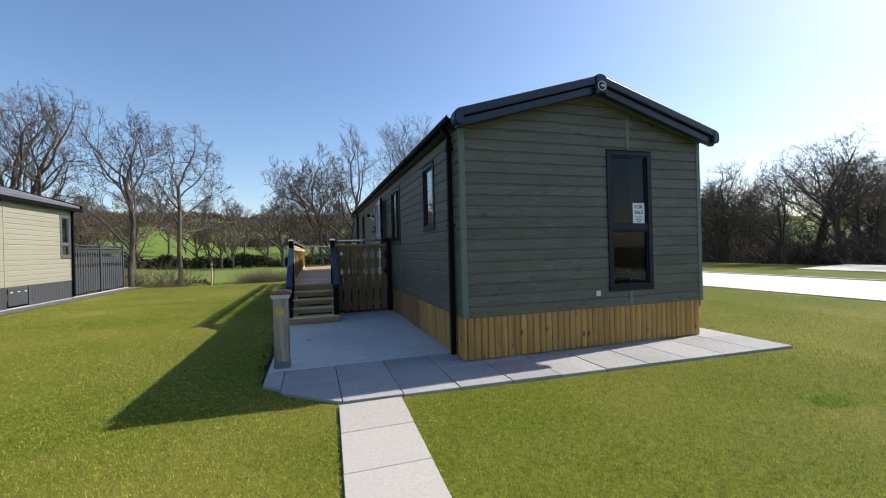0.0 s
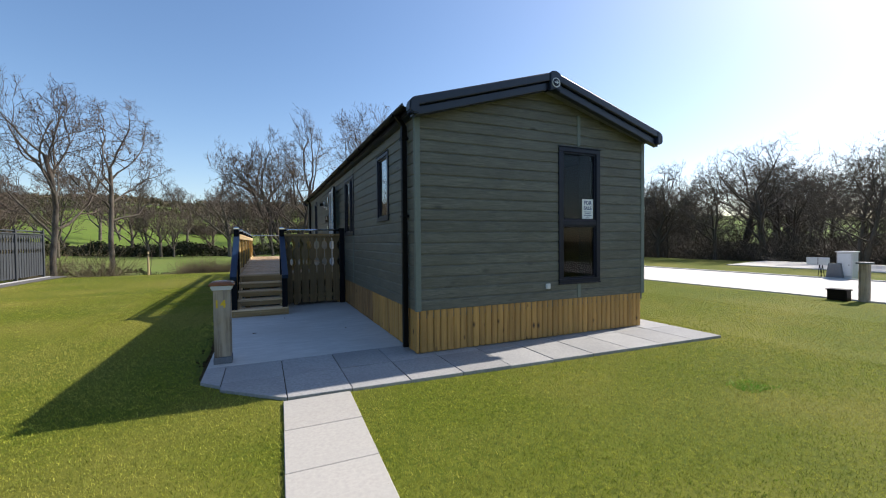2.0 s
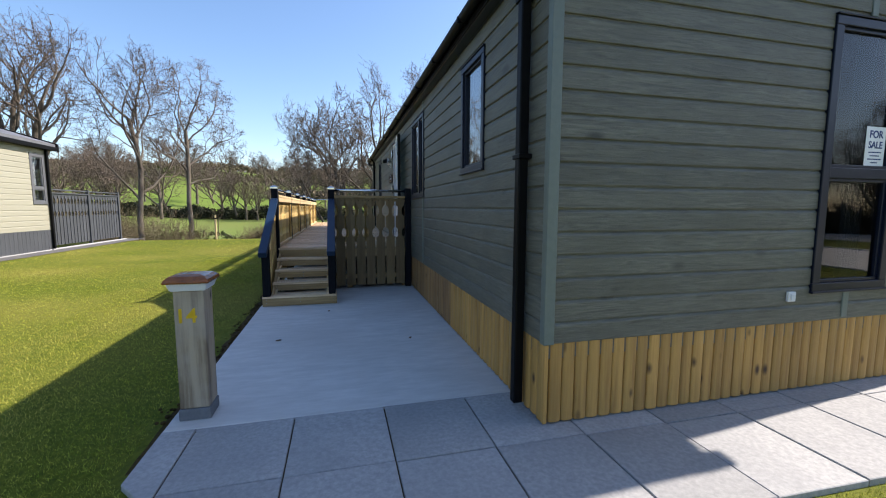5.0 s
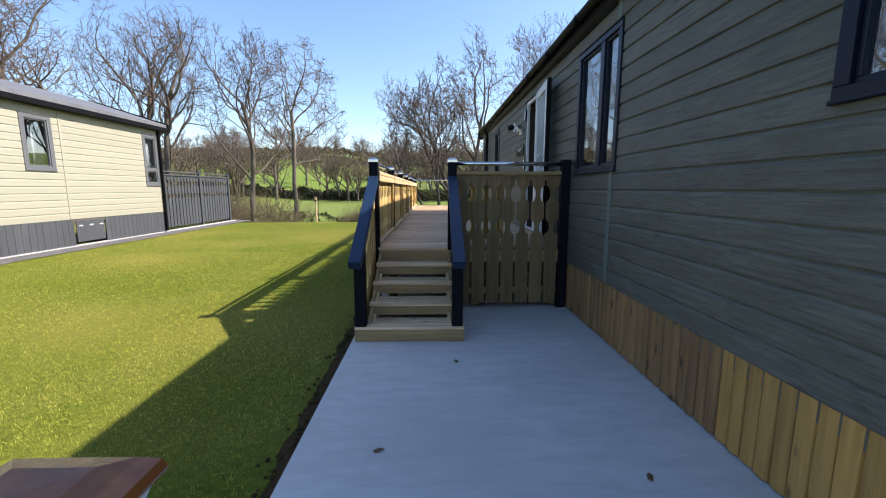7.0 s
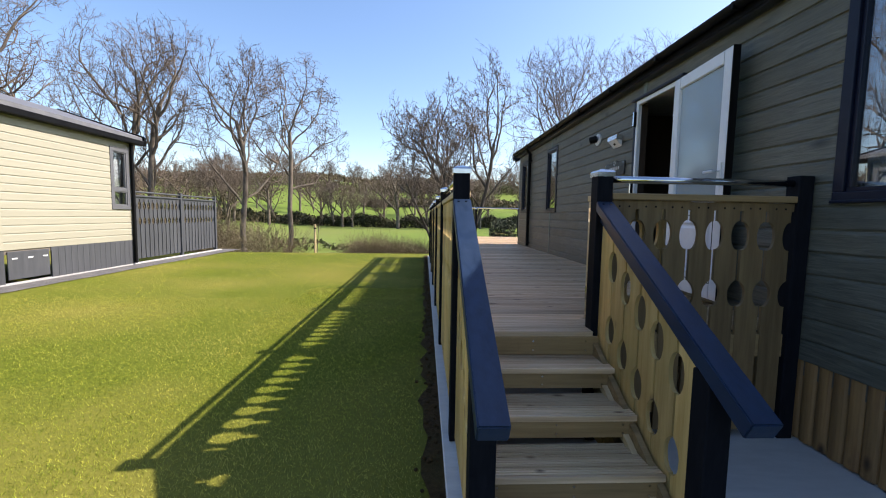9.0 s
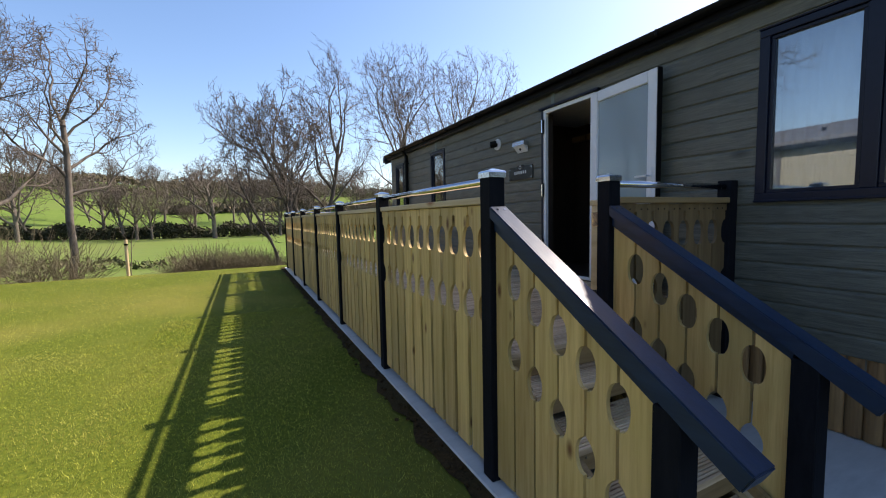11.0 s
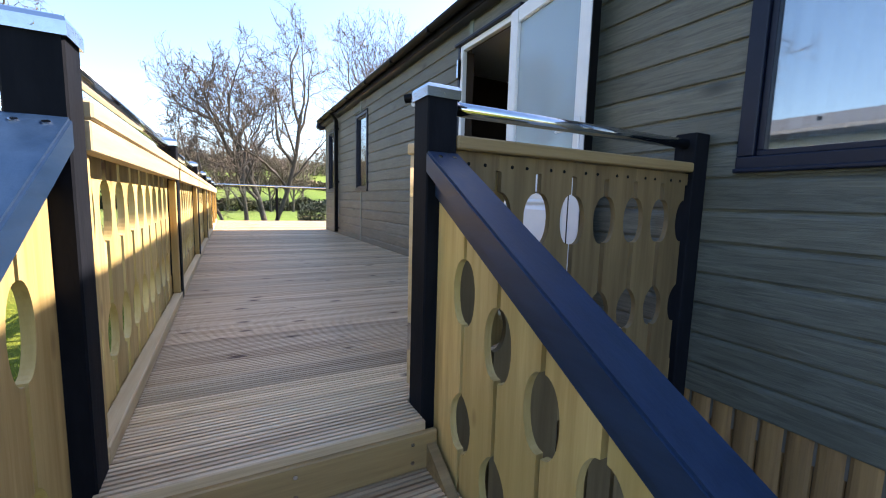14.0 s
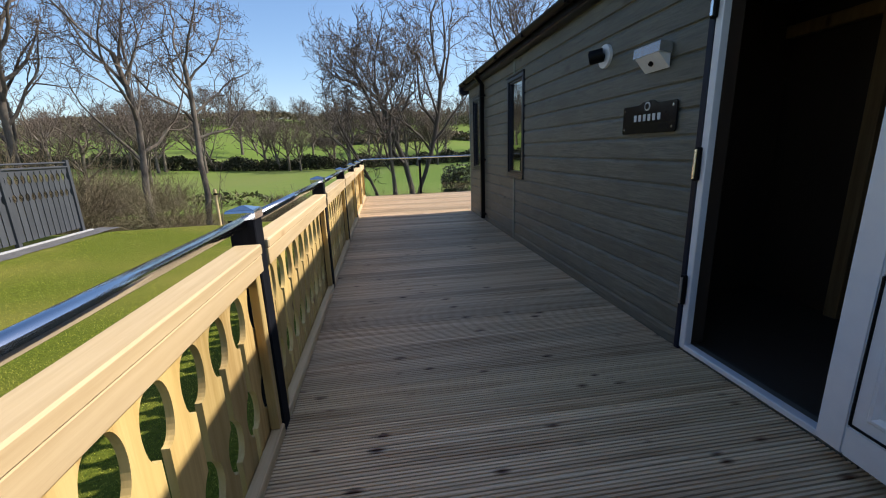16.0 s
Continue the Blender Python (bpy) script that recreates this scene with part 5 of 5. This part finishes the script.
# dark wood beyond the road
rng = random.Random(5)
wood_set = [tree_meshes(30 + k, 10.0, 1 + (k % 2), M_DARKBARK, M_DARKBARK, kids=(8, 7, 6, 5), bare=0.28, reach=0.75, wander=0.18, angle=52, ratio=0.55, thin=0.013, girth=0.02, lift=0.03, round_out=0.42) for k in range(4)]
for k in range(40):
    f = k / 39
    x, y = 27.5 + rng.uniform(0, 13) - 2.0 * f, 34 - 52 * f + rng.uniform(-1, 1)
    if k % 3 == 0:
        x = 27.5 + rng.uniform(-0.5, 1.5) - 2.0 * f
    plant("woodland_tree", x, y, wood_set[k % 4], "dark bare woodland tree beyond the road", group="woodland trees", scale=rng.uniform(0.56, 0.72), turn=rng.random() * 6)

# hedgerow trees on the far side of the field
far_set = [tree_meshes(50 + k, 11.0, 1, M_BARK, M_TWIG, kids=(8, 7, 6, 3), bare=0.35, reach=0.75, wander=0.15, angle=46, thin=0.028, girth=0.022, round_out=0.42) for k in range(3)]
for k in range(84):
    if k < 44:
        x, y = -120 + k * 4.2 + rng.uniform(-4, 4), 100 + rng.uniform(-6, 6)
        s = rng.uniform(0.6, 1.25)
    elif k < 58:
        x, y = -85 + (k - 44) * 9 + rng.uniform(-4, 4), 150 + rng.uniform(-10, 10)
        s = rng.uniform(0.8, 1.4)
    else:
        x, y = -150 + (k - 58) * 10.5 + rng.uniform(-4, 4), 235 + rng.uniform(-20, 40)
        s = rng.uniform(1.0, 1.6)
    plant("hedgerow_tree", x, y, far_set[k % 3], "distant bare hedgerow tree", group="hedgerow trees", scale=s, turn=rng.random() * 6)
for k in range(17):
    plant("valley_tree", -66 + k * 2.4 + rng.uniform(-1, 1), 44 + rng.uniform(-6, 12), far_set[k % 3], "bare tree beside the stream", group="valley trees", scale=rng.uniform(0.45, 0.85), turn=rng.random() * 6)


def scrub(name, boxes, per, length, material, label, category, seed, thin=0.010, up=0.7):
    """Dense twiggy undergrowth: arching stems with side twigs."""
    rng = random.Random(seed)
    limbs = Limbs()
    for x0, x1, y0, y1, h in boxes:
        for _ in range(int(per * (x1 - x0) * (y1 - y0))):
            x, y = rng.uniform(x0, x1), rng.uniform(y0, y1)
            p = Vector((x, y, ground_z(x, y) - 0.05))
            bulge = 0.55 + 0.45 * noise.noise((x * 0.55, y * 0.55, seed))
            d = Vector((rng.gauss(0, 0.5), rng.gauss(0, 0.5), up)).normalized()
            pts = [p]
            for i in range(3):
                d = (d + Vector((rng.gauss(0, 0.3), rng.gauss(0, 0.3), rng.gauss(0, 0.18)))).normalized()
                pts.append(pts[-1] + d * h * bulge * length / 3)
            limbs.tube(pts, [thin * 1.4, thin, thin * 0.8, thin * 0.4], 3)
            for _ in range(4):
                i = rng.randint(1, 3)
                e = (d + Vector((rng.gauss(0, 0.8), rng.gauss(0, 0.8), rng.gauss(0, 0.5)))).normalized()
                limbs.tube([pts[i], pts[i] + e * h * 0.3, pts[i] + (e + Vector((0, 0, 0.2))) * h * 0.45], [thin * 0.8, thin * 0.6, thin * 0.3], 3)
    return tagged(new(name, limbs.mesh(name, material)), label, category, kind="stuff")


scrub("bank_scrub", [(-5.4, -2.4, 19.5, 22.5, 1.15), (-3.4, 4.5, 22.5, 26.5, 1.7), (3.0, 14.0, 20.0, 25.0, 2.0), (-9.5, -5.0, 23.5, 25.0, 1.0)], 42, 1.0, M_SCRUB, "dry twiggy brambles on the bank below the lawn", "brambles", 3)
scrub("low_bushes", [(-5.6, -2.6, 19.6, 21.6, 1.25)], 150, 1.0, M_SCRUB, "rounded brown leafless bushes beyond the lawn edge", "bushes", 23, thin=0.006)
scrub("riverside_scrub", [(-32, -15.0, 22, 27.5, 4.6), (-15.5, -12.0, 25.2, 27.5, 1.3), (-40, -17.0, 34, 39, 3.4)], 17, 1.0, M_SCRUB, "tall brown leafless scrub along the stream", "scrub", 4, thin=0.014)
scrub("woodland_scrub", [(27, 34, -18, 36, 2.6)], 12, 1.0, M_DARKBARK, "dark leafless undergrowth beneath the wood", "undergrowth", 6, thin=0.02)


def foliage(name, boxes, count, size, material, label, category, seed):
    """Masses of small leaf clumps."""
    rng = np.random.default_rng(seed)
    verts, faces = [], []
    for x0, x1, y0, y1, h in boxes:
        n = int(count * (x1 - x0))
        for _ in range(n):
            x, y = rng.uniform(x0, x1), rng.uniform(y0, y1)
            lump = 0.6 + 0.5 * noise.noise((x * 0.25, y * 0.25, seed))
            c = np.array((x, y, ground_z(x, y) + h * max(lump, 0.15) * rng.uniform(0, 1) ** 0.7))
            q = rng.normal(0, size * 0.6, (3, 3))
            b = len(verts)
            verts.extend((c + q).tolist())
            faces.append((b, b + 1, b + 2))
    me = bpy.data.meshes.new(name)
    me.from_pydata(verts, [], faces)
    me.materials.append(material)
    return tagged(new(name, me), label, category, kind="stuff")


M_HEDGE = surf("dark_hedge", (0.030, 0.036, 0.014), (0.055, 0.055, 0.026), (0.060, 0.046, 0.026), rough=0.9, scale=0.6, big=0.1, bump=0)
foliage("hedge_row", [(-130, 50, 103, 107, 3.9)], 230, 0.42, M_HEDGE, "dark dense hedge at the far edge of the field", "hedge", 27)
foliage("field_hedge", [(-170, 120, 228, 246, 6.0)], 120, 0.55, M_LEAF, "low dark hedges between the green fields", "hedge", 7)
foliage("far_wood", [(-40, 60, 262, 300, 9.0), (-220, -40, 290, 320, 6.0), (-30, 60, 180, 190, 4.0)], 60, 1.1, M_SCRUB, "brown woodland on the hilltop", "woodland", 8)
rng2 = random.Random(14)
for k in range(26):
    plant("woodland_tree", 36 + rng2.uniform(0, 16), 36 - k * 2.2 + rng2.uniform(-1, 1), wood_set[k % 4], "dark bare woodland tree beyond the road", group="woodland trees", scale=rng2.uniform(0.76, 0.98), turn=rng2.random() * 6)
foliage("woodland_floor", [(33, 60, -24, 44, 3.6)], 420, 0.30, M_DARKBARK, "dense dark understorey inside the wood", "undergrowth", 15)
M_EVERGREEN = surf("evergreen_leaves", (0.018, 0.028, 0.010), (0.035, 0.048, 0.018), rough=0.7, scale=3, bump=0)
foliage("evergreen_bush", [(0.7, 1.9, 20.6, 21.8, 2.6)], 2600, 0.075, M_EVERGREEN, "dark evergreen bush on the bank behind the deck", "bush", 17)
foliage("stream_growth", [(-40, -8, 37.5, 39.5, 1.2)], 60, 0.22, M_LEAF, "dark low growth on the stream bank", "bank growth", 9)

# stream
M_WATER = surf("stream_water", (0.020, 0.022, 0.018), (0.03, 0.032, 0.026), rough=0.12, rough_var=0.05, scale=3, bump=0.4, dist=0.03)
tagged(part("stream", prism([(-70, 28.0), (-9, 28.2), (-6, 29.5), (-9, 31.8), (-70, 32.6)], -2.4, -2.22, "z"), M_WATER), "dark slow stream below the lawn bank", "stream", kind="structure")

# stake and sapling on the lawn edge
sap = thing("staked_sapling", -6.4, 17.3, ground_z(-6.4, 17.3), "young bare sapling tied to a short timber stake", "sapling")
zs = ground_z(-6.4, 17.3)
part("stake", tube([(-6.4, 17.3, zs - 0.1), (-6.4, 17.3, zs + 1.05)], 0.042, 10), M_RAIL, sap)
part("tie", tube([(-6.4, 17.3, zs + 0.88), (-6.4, 17.3, zs + 0.93)], 0.05, 10), M_GUTTER, sap)
limbs = Limbs()
grow(random.Random(77), limbs, limbs, Vector((-6.34, 17.34, zs - 0.1)), Vector((0, 0, 1)), 1.9, 0.016, 1, dict(wander=0.08, lift=0.05, kids=(0, 6, 4), angle=45, ratio=0.4, reach=0.4, first=(0.4, 0.4), thin=0.004))
attach(new("stem", limbs.mesh("stem", M_TWIG)), sap)

# bushy small tree by the big one at the lawn's edge
scrub("lawn_edge_shrub", [(-9.9, -8.2, 19.5, 21.0, 2.1)], 40, 1.0, M_SCRUB, "bare twiggy shrub at the lawn edge", "shrub", 12)


# ---- grass ----
def blades(name, areas, lo, hi, width, material, label, seed, along_path=False):
    rng = np.random.default_rng(seed)
    allv, allf, base = [], [], 0
    for x0, x1, y0, y1, density in areas:
        n = int(density * (x1 - x0) * (y1 - y0))
        x, y = rng.uniform(x0, x1, n), rng.uniform(y0, y1, n)
        keep = ~((x > -2.36) & (x < 4.26) & (y > -0.80 - 0.034 * (x + 1.0)) & (y < 17))
        keep &= ~((np.abs(x - (-1.264 + (y + 0.84) * 0.035)) < 0.272) & (y < -0.6))
        keep |= (x < -1.62) & (y < 0.02 - (x + 2.30) * 1.18) & (y < 0.45) & (x > -2.36)
        edge = -2.33 + 0.04 * np.sin(y * 1.9 + 0.7) + 0.04 * np.sin(y * 5.3) + 0.025 * np.sin(y * 13.1 + 1.1)
        keep &= ~((x > -2.7) & (x < -2.2) & (y > 0.3)) | (rng.random(n) < np.clip((edge - x) / 0.17, 0.05, 1.0))
        if along_path:
            x = x + (y + 0.84) * 0.035
            keep[:] = rng.random(n) < 0.35 + 0.65 * np.clip(np.sin(y * 7.3 + x * 40) + np.sin(y * 17.1), 0, 1)
        x, y = x[keep], y[keep]
        n = len(x)
        z = np.array([ground_z(a, b) for a, b in zip(x, y)]) - 0.003
        h = rng.uniform(lo, hi, n) * (0.75 + 0.5 * rng.random(n))
        a = rng.uniform(0, math.tau, n)
        w = width * rng.uniform(0.6, 1.3, n)
        lx, ly = rng.normal(0, 0.55, n) * h, rng.normal(0, 0.55, n) * h
        v = np.empty((n, 3, 3))
        v[:, 0] = np.stack((x - w * np.cos(a), y - w * np.sin(a), z), 1)
        v[:, 1] = np.stack((x + w * np.cos(a), y + w * np.sin(a), z), 1)
        v[:, 2] = np.stack((x + lx, y + ly, z + h), 1)
        allv.append(v.reshape(-1, 3))
        allf.append(np.arange(base, base + 3 * n).reshape(-1, 3))
        base += 3 * n
    v, f = np.concatenate(allv), np.concatenate(allf)
    me = bpy.data.meshes.new(name)
    me.vertices.add(len(v))
    me.vertices.foreach_set("co", v.ravel())
    me.loops.add(len(f) * 3)
    me.loops.foreach_set("vertex_index", f.ravel())
    me.polygons.add(len(f))
    me.polygons.foreach_set("loop_start", np.arange(0, len(f) * 3, 3))
    me.update()
    me.materials.append(material)
    return tagged(new(name, me), label, "grass", kind="stuff")


M_BLADE = surf("grass_blades", (0.120, 0.185, 0.018), (0.415, 0.415, 0.070), (0.475, 0.410, 0.130), rough=0.7, scale=15, big=0.9, bump=0, spec=0.12, big_amount=0.6, detail=8, spread=(0.38, 0.62))
M_TUFT = surf("lush_grass", (0.15, 0.38, 0.02), (0.22, 0.46, 0.03), rough=0.6, scale=9, bump=0)
bt = M_BLADE.node_tree
isl = bt.nodes.new("ShaderNodeNewGeometry")
tone = bt.nodes.new("ShaderNodeMapRange")
tone.inputs["To Min"].default_value, tone.inputs["To Max"].default_value = 0.40, 1.60
warm = bt.nodes.new("ShaderNodeHueSaturation")
bt.links.new(isl.outputs["Random Per Island"], tone.inputs["Value"])
bt.links.new(tone.outputs[0], warm.inputs["Value"])
shader = bt.nodes["Principled BSDF"]
bt.links.new(shader.inputs["Base Color"].links[0].from_socket, warm.inputs["Color"])
bt.links.new(warm.outputs[0], shader.inputs["Base Color"])
through_light = bt.nodes.new("ShaderNodeBsdfTranslucent")
bt.links.new(warm.outputs[0], through_light.inputs["Color"])
leafy = bt.nodes.new("ShaderNodeMixShader")
leafy.inputs[0].default_value = 0.34
bt.links.new(shader.outputs[0], leafy.inputs[1])
bt.links.new(through_light.outputs[0], leafy.inputs[2])
bt.links.new(leafy.outputs[0], bt.nodes["Material Output"].inputs["Surface"])
blades("lawn_grass", [(-4.5, 4.5, -4.6, 0.6, 9000), (-9.2, -4.5, -3.0, 9.0, 3600), (-4.5, -2.2, 0.6, 10.0, 6500), (4.5, 7.5, -4.6, 4.0, 5000), (7.5, 9.9, -4.6, 8.0, 2400), (4.26, 7.5, 4.0, 8.0, 1500), (-9.2, -2.2, 9.0, 17.2, 1500)], 0.010, 0.025, 0.0019, M_BLADE, "short mown sunlit grass with dry yellow patches", 21)
blades("path_edge_grass", [(-1.582, -1.545, -4.7, -0.88, 11000), (-0.987, -0.950, -4.7, -0.88, 11000)], 0.018, 0.040, 0.0022, M_BLADE, "longer ragged grass fringing the path slabs", 24, along_path=True)
blades("grass_tuft", [(2.32, 2.68, -2.40, -2.14, 3500)], 0.015, 0.035, 0.004, M_TUFT, "small thick green tuft in the lawn", 22)

# loose soil clods and a few leaves along the concrete edge
rng = random.Random(31)
clods = bmesh.new()
for k in range(520):
    y = rng.uniform(0.6, 15.8)
    x = -2.275 - abs(rng.gauss(0, 0.055)) - 0.01
    r = rng.uniform(0.005, 0.020)
    m = Matrix.Translation((x, y, -0.012 + r * 0.3)) @ Matrix.Diagonal((r, r * rng.uniform(0.7, 1.3), r * 0.7, 1))
    bmesh.ops.create_icosphere(clods, subdivisions=1, radius=1.0, matrix=m)
tagged(part("soil_clods", clods, M_SOIL), "loose dark soil clods beside the concrete edge", "soil", kind="stuff")
M_DEADLEAF = surf("dead_leaf", (0.10, 0.05, 0.02), (0.16, 0.09, 0.04), rough=0.8, bump=0)
for x, y, a in ((-1.83, 2.10, 0.4), (-0.52, 1.87, 1.2), (-1.36, 3.19, 2.0)):
    leaf_ob = thing("fallen_leaf", x, y, 0.002, "small dry brown leaf lying on the concrete", "leaf", "fallen leaves")
    bm = bmesh.new()
    ring = [(0.034, 0, 0.002), (0.012, 0.013, 0.006), (-0.02, 0.011, 0.004), (-0.032, 0, 0.009), (-0.02, -0.011, 0.003), (0.012, -0.014, 0.008)]
    top = [bm.verts.new((x + u * math.cos(a) - v * math.sin(a), y + u * math.sin(a) + v * math.cos(a), 0.002 + w)) for u, v, w in ring]
    low = [bm.verts.new(v.co - Vector((0, 0, 0.0015))) for v in top]
    bm.faces.new(top)
    bm.faces.new(low[::-1])
    for i in range(6):
        bm.faces.new((top[i], low[i], low[(i + 1) % 6], top[(i + 1) % 6]))
    part("blade", bm, M_DEADLEAF, leaf_ob)
